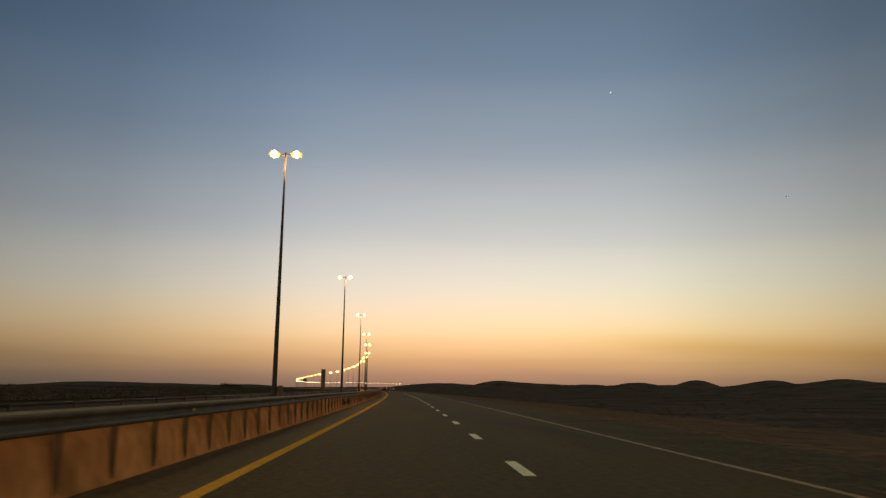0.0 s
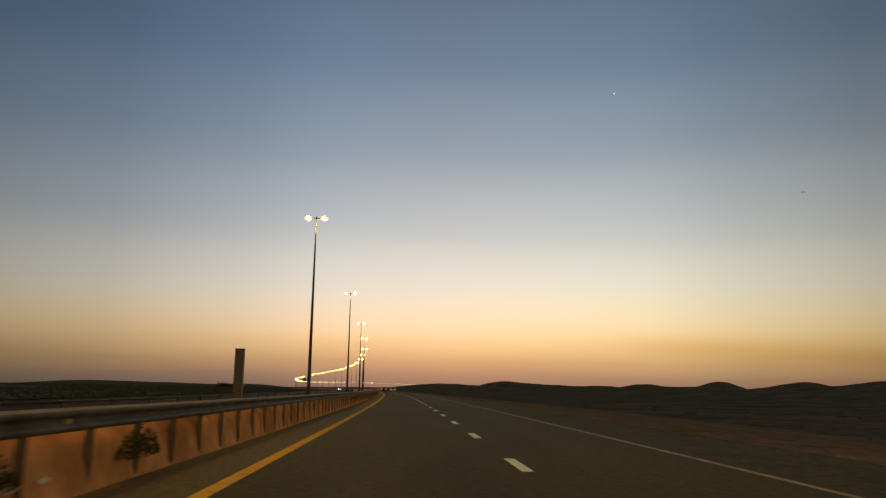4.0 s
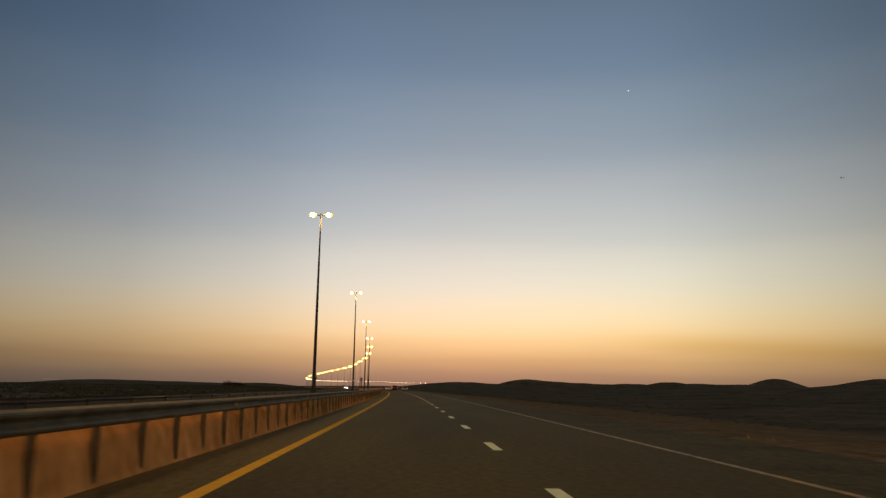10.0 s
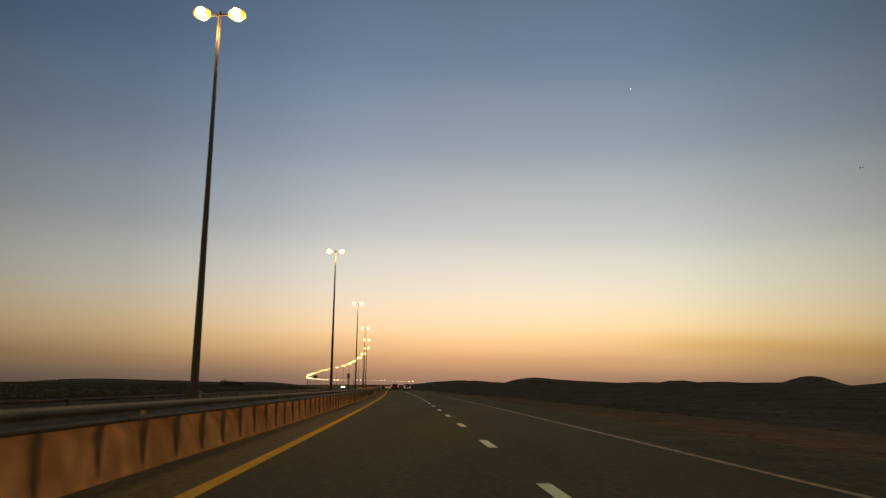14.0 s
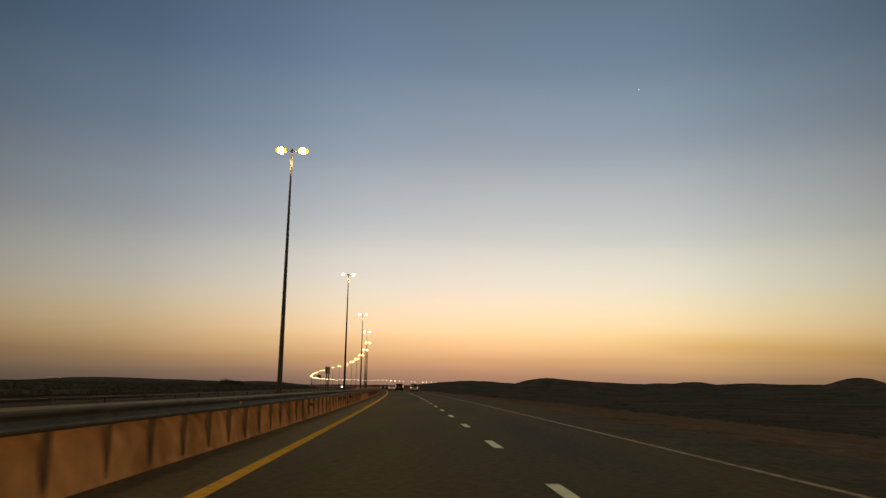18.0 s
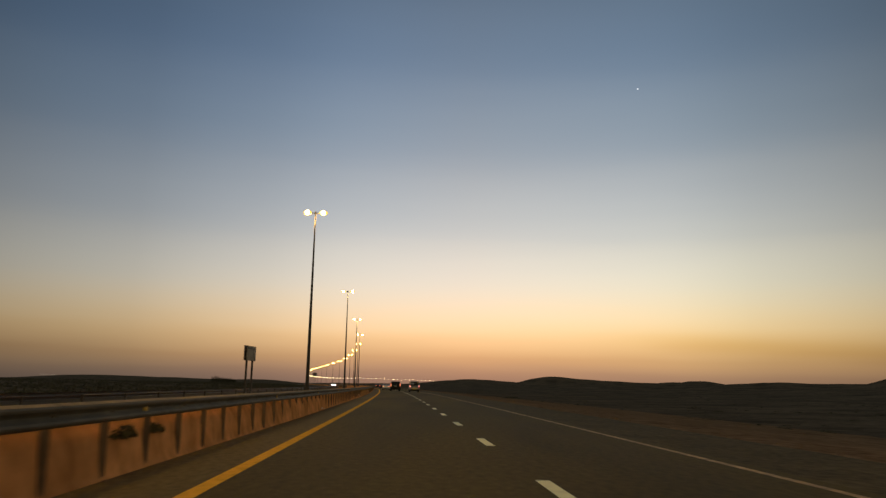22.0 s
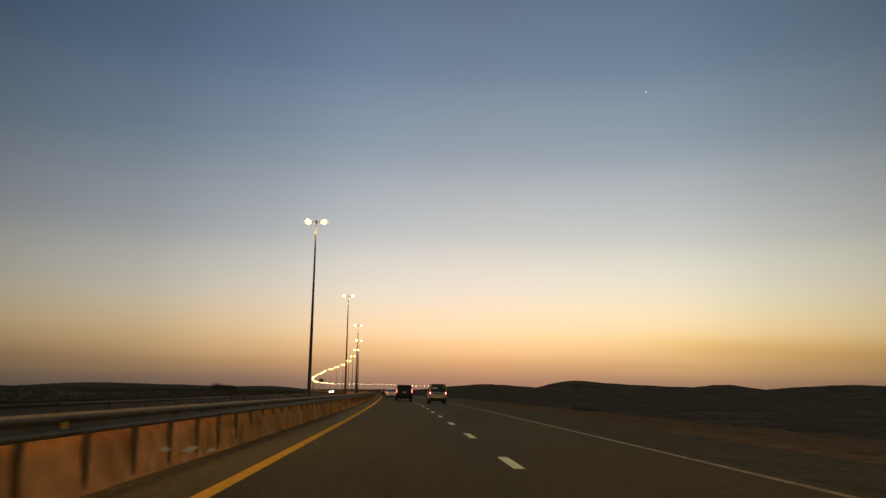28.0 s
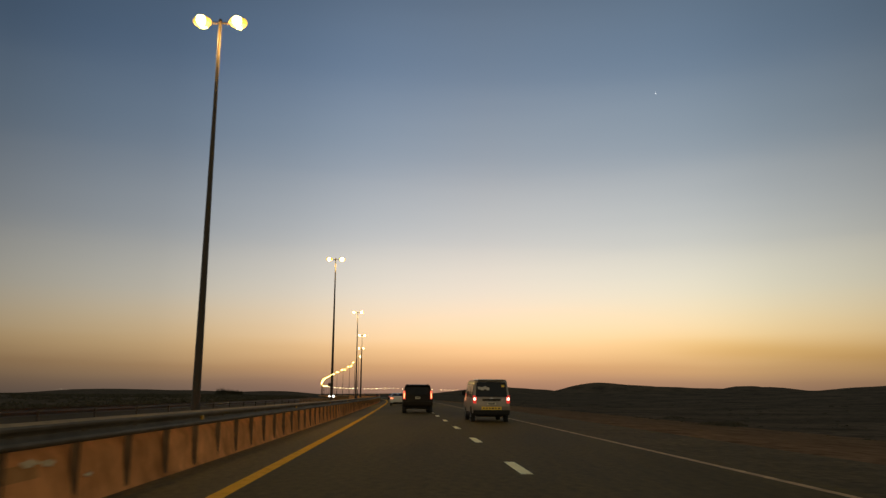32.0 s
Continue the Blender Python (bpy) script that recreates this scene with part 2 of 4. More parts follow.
WORN_WHITE = material("worn_white_paint", (0.29, 0.175, 0.072), (0.55, 0.345, 0.15), scale=2, fine=50, rough=0.7, bump=0.3, stain=0.6, stain_scale=3, spec=0.1, grit=0.35, grit_scale=4)
GRAVEL = material("desert_gravel", (0.07056, 0.05492, 0.03865), (0.1613, 0.1159, 0.07627), scale=0.06, fine=3.0, rough=0.95, bump=0.6, depth=0.05, stain=0.4, stain_scale=0.11, spec=0, grit=0.3, grit_scale=0.8)
SAND = material("orange_sand", (0.51, 0.205, 0.067), (0.72, 0.303, 0.106), scale=0.9, fine=35, rough=0.95, bump=0.5, depth=0.015, stain=0.5, stain_scale=0.4, spec=0, grit=0.25, grit_scale=2.2)
DULL_SAND = material("dull_brown_sand", (0.34, 0.155, 0.053), (0.50, 0.235, 0.085), scale=0.9, fine=35, rough=0.95, bump=0.5, depth=0.015, stain=0.5, stain_scale=0.4, spec=0, grit=0.25, grit_scale=2.2)
VERGE = material("sandy_verge", (0.135, 0.083, 0.047), (0.225, 0.137, 0.078), scale=0.5, fine=14, rough=0.95, bump=0.7, depth=0.03, stain=0.4, stain_scale=0.3, spec=0, grit=0.35, grit_scale=2.5)
STEEL = material("galvanised_steel", (0.08424, 0.06912, 0.04752), (0.162, 0.1339, 0.09504), scale=2.5, fine=70, rough=0.72, metal=0.25, bump=0.08, stain=0.35, stain_scale=1.2, spec=0.25, grit=0.15, grit_scale=3)
# tan dust, lightened further for lamp and sky light falling on the lip
LIT_DUST = material("lit_dusty_lip", (0.207, 0.1485, 0.0828), (0.324, 0.2358, 0.135), scale=5, fine=90, rough=0.9, bump=0.5, depth=0.004, stain=0.3, stain_scale=6, spec=0.1)
POST = material("weathered_post_steel", (0.135, 0.082, 0.042), (0.225, 0.138, 0.070), scale=4, fine=50, rough=0.85, metal=0.1, bump=0.25, stain=0.4, stain_scale=3, spec=0.2)
POLE = material("painted_pole_steel", (0.020, 0.0145, 0.009), (0.042, 0.031, 0.019), scale=1.2, fine=40, rough=0.6, metal=0.3, bump=0.08, stain=0.3, stain_scale=0.9)
HEAD = material("lamp_housing", (0.25, 0.24, 0.22), (0.36, 0.35, 0.32), scale=5, fine=60, rough=0.5, metal=0.3, bump=0.05)
LAMP = glow("sodium_lamp_bulb", (1.0, 0.72, 0.12), 70.0)
# the bowl's yellow glow imitates the halo around the white bulb
BOWL = glow("sodium_halo_bowl", (1.0, 0.58, 0.075), 1.3)
AMBER = material("amber_reflector", (0.50, 0.25, 0.02), (0.66, 0.36, 0.04), scale=20, fine=200, rough=0.4, bump=0.05, spec=0.2)
CABINET = material("brown_cabinet_paint", (0.050, 0.031, 0.016), (0.084, 0.053, 0.028), scale=2, fine=60, rough=0.6, bump=0.08, stain=0.3, stain_scale=2)
SIDE_PANEL = material("dull_brown_panel", (0.115, 0.085, 0.050), (0.18, 0.135, 0.085), scale=3, fine=60, rough=0.55, bump=0.05, stain=0.3, stain_scale=3)
PALE = material("pale_panel", (0.36, 0.33, 0.28), (0.48, 0.44, 0.38), scale=3, fine=60, rough=0.5, bump=0.05, stain=0.3, stain_scale=3)
SIGN_FACE = material("grey_sign_sheet", (0.100, 0.084, 0.060), (0.165, 0.138, 0.100), scale=2.5, fine=60, rough=0.5, metal=0.3, bump=0.05, stain=0.3, stain_scale=2)
SIGN_EDGE = material("dark_sign_edge", (0.05, 0.032, 0.024), (0.085, 0.055, 0.042), scale=4, fine=60, rough=0.6, bump=0.1)
RUBBER = material("tyre_rubber", (0.012, 0.012, 0.012), (0.03, 0.03, 0.03), scale=20, fine=150, rough=0.85, bump=0.3)
RIM = material("alloy_rim", (0.30, 0.30, 0.31), (0.45, 0.45, 0.46), scale=10, fine=120, rough=0.35, metal=0.9, bump=0.03)
GLASS = material("dark_car_glass", (0.010, 0.009, 0.008), (0.018, 0.016, 0.014), scale=2, fine=80, rough=0.2, bump=0.0, spec=0.22)
TRIM = material("black_plastic_trim", (0.011, 0.010, 0.009), (0.022, 0.020, 0.018), scale=12, fine=120, rough=0.7, bump=0.1, spec=0.12)
DARK_PAINT = material("dark_brown_car_paint", (0.010, 0.0075, 0.005), (0.018, 0.0135, 0.009), scale=1.5, fine=90, rough=0.45, metal=0.1, bump=0.0, coat=0.03, stain=0.2, stain_scale=2, spec=0.1)
SILVER = material("silver_white_car_paint", (0.175, 0.148, 0.118), (0.255, 0.217, 0.175), scale=1.5, fine=90, rough=0.35, metal=0.15, bump=0.0, coat=0.35, stain=0.3, stain_scale=3, spec=0.4)
PEARL = material("pearl_white_car_paint", (0.40, 0.36, 0.30), (0.52, 0.47, 0.39), scale=1.5, fine=90, rough=0.35, bump=0.0, coat=0.5)
PLATE = material("white_plate", (0.38, 0.34, 0.24), (0.50, 0.45, 0.33), scale=8, fine=90, rough=0.5, bump=0.0)
BAND = material("yellow_sticker_band", (0.68, 0.42, 0.03), (0.82, 0.55, 0.05), scale=8, fine=90, rough=0.5, bump=0.0)
INK = material("dark_print", (0.02, 0.018, 0.015), (0.04, 0.035, 0.03), scale=20, fine=90, rough=0.6, bump=0.0)
TAIL = glow("lit_orange_lamp_core", (1.0, 0.42, 0.16), 2.4)
TAIL_HOT = glow("lit_red_tail_lamp", (1.0, 0.13, 0.06), 1.3)
BRAKE = glow("bright_brake_lamp", (1.0, 0.42, 0.30), 7.0)
RED_LENS = glow("dim_red_lamp_lens", (0.75, 0.035, 0.025), 0.6)
HEADLIGHT = glow("lit_headlamp", (1.0, 0.96, 0.86), 60.0)
SHRUB = material("dry_shrub_leaf", (0.042, 0.038, 0.024), (0.085, 0.072, 0.045), scale=3, fine=40, rough=0.9, bump=0.2, spec=0.1)
WEED = material("dusty_weed_leaf", (0.06, 0.043, 0.016), (0.115, 0.082, 0.032), scale=3, fine=40, rough=0.9, bump=0.2, spec=0.1)
TWIG = material("dry_twig", (0.06, 0.04, 0.025), (0.10, 0.07, 0.045), scale=6, fine=60, rough=0.9, bump=0.3)
FAR_LAMP = glow("distant_sodium_lamp", (1.0, 0.74, 0.36), 9.0)
STAR_GLOW = glow("evening_star_glow", (1.0, 0.97, 0.9), 1.6)
CITY = glow("far_town_lamp", (1.0, 0.8, 0.55), 1.2)
LITTER = material("pale_litter", (0.5, 0.36, 0.19), (0.74, 0.55, 0.3), scale=9, fine=90, rough=0.8, bump=0.3)


# ---- mesh helpers ----
def part(name, bm, mat, parent=None, label=""):
    me = bpy.data.meshes.new(name)
    bm.to_mesh(me)
    bm.free()
    me.materials.append(mat)
    ob = new(name, me)
    if parent is not None:
        ob.parent = parent
    if label:
        ob["label"] = label
    return ob


def smooth(ob, angle=40):
    ob.data.shade_smooth()
    ob.data.set_sharp_from_angle(angle=radians(angle))
    return ob


def box(bm, x0, x1, y0, y1, z0, z1, bevel=0.0):
    r = bmesh.ops.create_cube(bm, size=1.0, matrix=Matrix.Translation(((x0 + x1) / 2, (y0 + y1) / 2, (z0 + z1) / 2)) @ Matrix.Diagonal((x1 - x0, y1 - y0, z1 - z0, 1)))
    if bevel:
        edges = list({e for v in r["verts"] for e in v.link_edges})
        bmesh.ops.bevel(bm, geom=edges, offset=bevel, segments=2, affect="EDGES", profile=0.6)
    return bm


def block(*a, bevel=0.0):
    return box(bmesh.new(), *a, bevel=bevel)


def tube(bm, a, b, r0, r1, seg=12, caps=True):
    a, b = Vector(a), Vector(b)
    m = Matrix.Translation((a + b) / 2) @ (b - a).to_track_quat("Z", "Y").to_matrix().to_4x4()
    bmesh.ops.create_cone(bm, cap_ends=caps, segments=seg, radius1=r0, radius2=r1, depth=(b - a).length, matrix=m)
    return bm


def thing(name, m, label, category, group="", kind=""):
    ob = new(name)
    ob.empty_display_size = 0.2
    ob.matrix_world = m
    return tagged(ob, label, category, group, kind)


def mesh_from(name, verts, faces, mat, parent=None):
    me = bpy.data.meshes.new(name)
    me.from_pydata(verts, [], faces)
    me.materials.append(mat)
    ob = new(name, me)
    if parent is not None:
        ob.parent = parent
    return ob


# ---- the road's line: a wide left bend, then a longer one, then back to the right far off ----
CURVE = 0.00019303
REACH = [(-26.8, 522), (-59.5, 742), (-106, 957), (-157, 1202), (-234, 1630), (-271, 1900), (-296, 2250), (-286, 2650), (-236, 3050), (-150, 3450), (-55, 3800), (65, 4150), (200, 4500)]


def road_line():
    ctrl = [((math.cos(CURVE * s) - 1) / CURVE, math.sin(CURVE * s) / CURVE) for s in (-500, -375, -250, -125, 0, 125, 250, 375)] + REACH
    pts = []
    for i in range(1, len(ctrl) - 2):
        p0, p1, p2, p3 = [np.array(ctrl[i + k], float) for k in (-1, 0, 1, 2)]
        # centripetal knots keep uneven spans even
        k0, k1, k2 = [np.linalg.norm(b - a) ** 0.5 for a, b in ((p0, p1), (p1, p2), (p2, p3))]
        m1 = (p1 - p0) / k0 - (p2 - p0) / (k0 + k1) + (p2 - p1) / k1
        m2 = (p2 - p1) / k1 - (p3 - p1) / (k1 + k2) + (p3 - p2) / k2
        m1, m2 = m1 * k1, m2 * k1
        for u in np.linspace(0, 1, 40, endpoint=False):
            pts.append((2 * u ** 3 - 3 * u ** 2 + 1) * p1 + (u ** 3 - 2 * u ** 2 + u) * m1 + (3 * u ** 2 - 2 * u ** 3) * p2 + (u ** 3 - u ** 2) * m2)
    pts = np.array(pts)
    d = np.concatenate([[0], np.cumsum(np.linalg.norm(np.diff(pts, axis=0), axis=1))])
    zero = np.interp(0, pts[:, 1], d)
    return pts, d - zero


LINE, STATION = road_line()
START, END = -180.0, float(STATION[-1]) - 30


def rise(s):
    """The road's gentle climb beyond the far bend."""
    u = min(1.0, max(0.0, (s - 2300) / 1000))
    return 6.5 * u * u * (3 - 2 * u)


def at(s, lat=0.0, z=0.0):
    """A place s metres along the road and lat metres to the right of the driving line."""
    x, y = np.interp(s, STATION, LINE[:, 0]), np.interp(s, STATION, LINE[:, 1])
    h = heading(s)
    return Vector((x + lat * math.cos(h), y + lat * math.sin(h), z + rise(s)))


def heading(s):
    x0, y0 = np.interp(s - 3, STATION, LINE[:, 0]), np.interp(s - 3, STATION, LINE[:, 1])
    x1, y1 = np.interp(s + 3, STATION, LINE[:, 0]), np.interp(s + 3, STATION, LINE[:, 1])
    return math.atan2(-(x1 - x0), y1 - y0)


def along(s, lat=0.0, z=0.0, turn=0.0):
    p = at(s, lat, z)
    return pose(p.x, p.y, p.z, 0, 0, math.degrees(heading(s)) + turn)


def stations(s0, s1, near=2.0):
    """Steps along the road, short where the drive goes and longer beyond."""
    out, s = [], s0
    while s < s1:
        out.append(s)
        s += near if -20 < s < 520 else 8.0
    out.append(s1)
    return out


def ribbon(name, s0, s1, profile, mat, parent=None, wobble=0.0, bulges=(), near=2.0):
    """A strip swept along the road with a cross-section of (lat, z) points."""
    ss = stations(s0, s1, near)
    verts, faces, k = [], [], len(profile)
    for s in ss:
        for j, (lat, z) in enumerate(profile):
            dz = dl = 0.0
            if wobble and 0 < j < k - 1:
                low = min(1.0, 0.2 + abs(z) * 2.5)
                dz = wobble * noise.noise((s * 0.35, lat * 1.3, 2.0)) + 0.5 * wobble * noise.noise((s * 1.3, lat * 3, 5.0))
                dz *= low
                dl = wobble * 0.8 * low * noise.noise((s * 0.22, lat, 9.0))
            if bulges and 0 < j < 5:
                dl += 0.035 * noise.noise((s * 0.6, 3.0, 1.0)) + 0.02 * noise.noise((s * 1.9, 7.0, j * 0.2))
            if 0 < j < 8:
                for b0, b1, by in bulges:
                    dl += by * max(0.0, min(1.0, (s - b0) / 4, (b1 - s) / 4))
            verts.append(at(s, lat + dl, z + dz))
    for i in range(len(ss) - 1):
        for j in range(k - 1):
            a = i * k + j
            faces.append((a, a + 1, a + k + 1, a + k))
    ob = mesh_from(name, verts, faces, mat, parent)
    ob.data.shade_smooth()
    return ob


# ---- ground, road, median ----
YEL, DASH_LAT, WHI = -2.39, 1.845, 5.49
PAVE_L, PAVE_R = -3.79, 9.1
FAR_L, FAR_R = -25.5, -12.9


def ground_sheet():
    gx = np.concatenate([-np.geomspace(4600, 420, 60), np.linspace(-400, 400, 161), np.geomspace(420, 4600, 40)])
    gy = np.concatenate([-np.geomspace(2500, 220, 10), np.linspace(-200, 1300, 251), np.geomspace(1312, 4900, 90)])
    X, Y = np.meshgrid(gx, gy)
    pts = LINE[::4]
    dist = np.full(X.shape, 1e9)
    side, climb = np.zeros(X.shape), np.zeros(X.shape)
    tang = np.gradient(pts, axis=0)
    tang /= np.linalg.norm(tang, axis=1)[:, None]
    for (px, py), (tx, ty), s in zip(pts, tang, STATION[::4]):
        d = np.hypot(X - px, Y - py)
        m = d < dist
        dist[m] = d[m]
        side[m] = ((X - px) * ty - (Y - py) * tx)[m]
        climb[m] = rise(s)
    Z = np.where(side > 0, -1.3, -0.45)
    step = lambda a, b, v: np.clip((v - a) / (b - a), 0, 1) ** 2 * (3 - 2 * np.clip((v - a) / (b - a), 0, 1))
    rough = np.zeros(X.shape)
    for i in range(X.shape[0]):
        for j in range(X.shape[1]):
            p = (X[i, j], Y[i, j])
            if abs(side[i, j]) > 18:
                rough[i, j] = noise.noise((p[0] / 90, p[1] / 90, 0)) * 1.0 + noise.noise((p[0] / 28, p[1] / 28, 3)) * 0.3 + noise.noise((p[0] / 11, p[1] / 11, 6)) * 0.07
                if side[i, j] > 150:
                    rough[i, j] += 0.6 * noise.noise((p[0] / 16, p[1] / 16, 8))
    right = (side > 0)
    # the long dune ridge beside the road on the right, and single crests on it
    away = step(24, 150, np.abs(dist))
    ridge = 4.2 * np.exp(-((dist - 235) / 95) ** 2) + 3.4 * step(180, 420, dist)
    Z = Z + np.where(right, away * ridge, away * (0.9 + 1.7 * step(260, 900, dist)))
    Z += rough * (0.25 + 0.9 * away) * step(22, 46, dist)
    for x, y, h, rx, ry in CRESTS:
        Z += h * np.exp(-((X - x) / rx) ** 2 - ((Y - y) / ry) ** 2) * step(30, 90, dist)
    Z[(dist < 16)] = -1.3
    Z[(side > -32) & (side < 20) & (dist < 34)] = -1.3
    Z += climb * np.exp(-(dist / 260) ** 2)
    verts = np.stack([X, Y, Z], -1).reshape(-1, 3).tolist()
    w = len(gx)
    faces = [(i * w + j, i * w + j + 1, (i + 1) * w + j + 1, (i + 1) * w + j) for i in range(len(gy) - 1) for j in range(w - 1)]
    ob = mesh_from("ground", verts, faces, GRAVEL)
    ob.data.shade_smooth()
    return tagged(ob, "dark brown desert ground with low stony dunes", "ground", kind="structure")


CRESTS = [(111, 1030, 8.3, 30, 30), (161, 1030, 6.0, 38, 30), (226, 1030, 5.2, 45, 30), (527, 1762, 18.3, 75, 90), (418, 1120, 8.7, 55, 60), (225, 594, 6.4, 17, 22),
          (253, 520, 5.5, 24, 24), (271, 478, 5.8, 22, 24), (285, 442, 4.0, 40, 30), (194, 682, 3.4, 34, 40), (301, 640, 1.1, 40, 60), (33, 1180, 7.5, 45, 60),
          (206, 880, 4.3, 36, 40), (330, 780, 2.5, 70, 50), (60, 1500, 9.0, 110, 80), (-520, 980, 0.7, 120, 100), (-620, 560, 0.6, 140, 120), (-1050, 2450, 10.5, 110, 160),
          (-905, 2450, 10.0, 110, 160), (-740, 2400, 9.0, 110, 160), (-600, 2350, 5.5, 110, 160), (-472, 2300, 7.9, 90, 160), (-1299, 2400, -2.4, 130, 160), (-1500, 2400, 2.9, 130, 160),
          (245, 650, 2.7, 30, 30), (300, 900, 1.8, 50, 50), (330, 1000, 2.0, 50, 50), (120, 860, 1.2, 40, 40), (267, 500, -2.8, 14, 20), (241, 560, -3.1, 12, 16),
          (95, 1300, 1.0, 40, 60), (380, 1400, 4.0, 60, 60), (330, 1300, 3.0, 60, 60), (-25, 1250, 4.0, 35, 60)]
ground = ground_sheet()

road = ribbon("road", START, END, [(YEL, 0.0), (DASH_LAT, 0.0), (WHI + 0.4, 0.0)], ASPHALT)
tagged(road, "dark grey asphalt carriageway with two lanes", "road", kind="structure")
margin = ribbon("road_margin", START, END, [(PAVE_L, -0.02), (PAVE_L + 0.05, 0.0), (-3.0, 0.0), (YEL, 0.0)], PALER_ASPHALT)
tagged(margin, "paler brown asphalt strip between the edge line and the bank", "road", kind="structure")
shoulder = ribbon("road_shoulder", START, END, [(WHI + 0.4, 0.002), (7.4, -0.01), (PAVE_R - 0.2, -0.03), (PAVE_R + 0.1, -0.12)], SHOULDER, wobble=0.02)
tagged(shoulder, "weathered asphalt hard shoulder beside the lanes", "road", kind="structure")
verge = ribbon("verge", START, END, [(PAVE_R + 0.05, -0.10), (9.6, -0.09), (11.2, -0.14), (14.5, -0.38), (19, -0.75), (25, -1.10), (33, -1.6)], VERGE, wobble=0.06)
tagged(verge, "pale brown sandy verge along the shoulder", "ground", kind="structure")
median = ribbon("median", START, END, [(-3.74, -0.02), (-3.76, 0.012), (-3.79, 0.05), (-3.805, 0.13), (-3.82, 0.25), (-3.84, 0.40), (-3.875, 0.55), (-4.0, 0.69), (-4.9, 0.76), (-6.5, 0.64), (-9.5, 0.48), (-11.4, 0.22), (-12.6, -0.2), (-13.0, -0.28)], SAND, wobble=0.045, bulges=((246, 264, 0.07), (300, 334, 0.08)), near=0.7)
# duller stretches of the bank: dirt, and weaker lamp light painted in as browner sand
median.data.materials.append(DULL_SAND)
bank_stations = stations(START, END, 0.7)
for poly in median.data.polygons:
    s = bank_stations[poly.index // 13] + 2.0 * noise.noise((poly.center.x * 0.9, poly.center.y * 0.9, poly.center.z * 6))
    poly.material_index = int(130 < s < 146 or 300.5 < s < 332)
tagged(median, "orange sand bank heaped along the central median", "ground", kind="structure")
far_road = ribbon("road_opposite", START, END, [(FAR_R, -0.24), (-16, -0.24), (-20, -0.24), (FAR_L, -0.26)], FAR_ASPHALT)
tagged(far_road, "asphalt carriageway of the opposite direction, darkened as if unlit", "road", kind="structure")
far_verge = ribbon("verge_opposite", START, END, [(FAR_L + 0.05, -0.26), (-27, -0.24), (-31, -0.2), (-40, -0.7)], GRAVEL, wobble=0.06)
tagged(far_verge, "brown sandy verge beyond the opposite carriageway", "ground", kind="structure")

yellow_line = ribbon("yellow_edge_line", START, END, [(YEL - 0.11, 0.004), (YEL + 0.11, 0.004)], YELLOW, road)
yellow_line["label"] = "solid yellow edge line"
white_line = ribbon("white_edge_line", START, END, [(WHI - 0.075, 0.0065), (WHI + 0.075, 0.0065)], WORN_WHITE, road)
white_line["label"] = "worn white edge line"
ribbon("white_edge_line", START, END, [(FAR_R - 0.75, -0.236), (FAR_R - 0.6, -0.236)], YELLOW, far_road)

# lane dashes
DASH, DASH_FIRST, DASH_LONG = 8.150, 4.264, 2.2


def dash_mesh():
    me = bpy.data.meshes.new("lane_dash")
    bm = block(-0.095, 0.095, -DASH_LONG / 2, DASH_LONG / 2, 0.001, 0.006)
    bm.to_mesh(me)
    bm.free()
    me.materials.append(WHITE)
    return me


dash_data = dash_mesh()
for k in range(-4, 130):
    ob = new("lane_dash", dash_data)
    ob.parent = road
    ob.matrix_basis = along(DASH_FIRST + k * DASH, DASH_LAT)

# ---- street lamps in the median ----
LAMP_STEP, LAMP_FIRST, LAMP_LAT = 60.76, 52.373, -8.615
# how far single lamps stand off the even row: along, across and in height
LAMP_OFF = [(-0.31, -0.24, 0.0), (-0.04, -0.26, 0.09), (0.30, -0.17, 0.25), (-0.02, 0.01, 0.06), (0.53, 0.02, 0.16), (-0.17, 0.14, -0.27), (-0.25, 0.04, 0.0)]


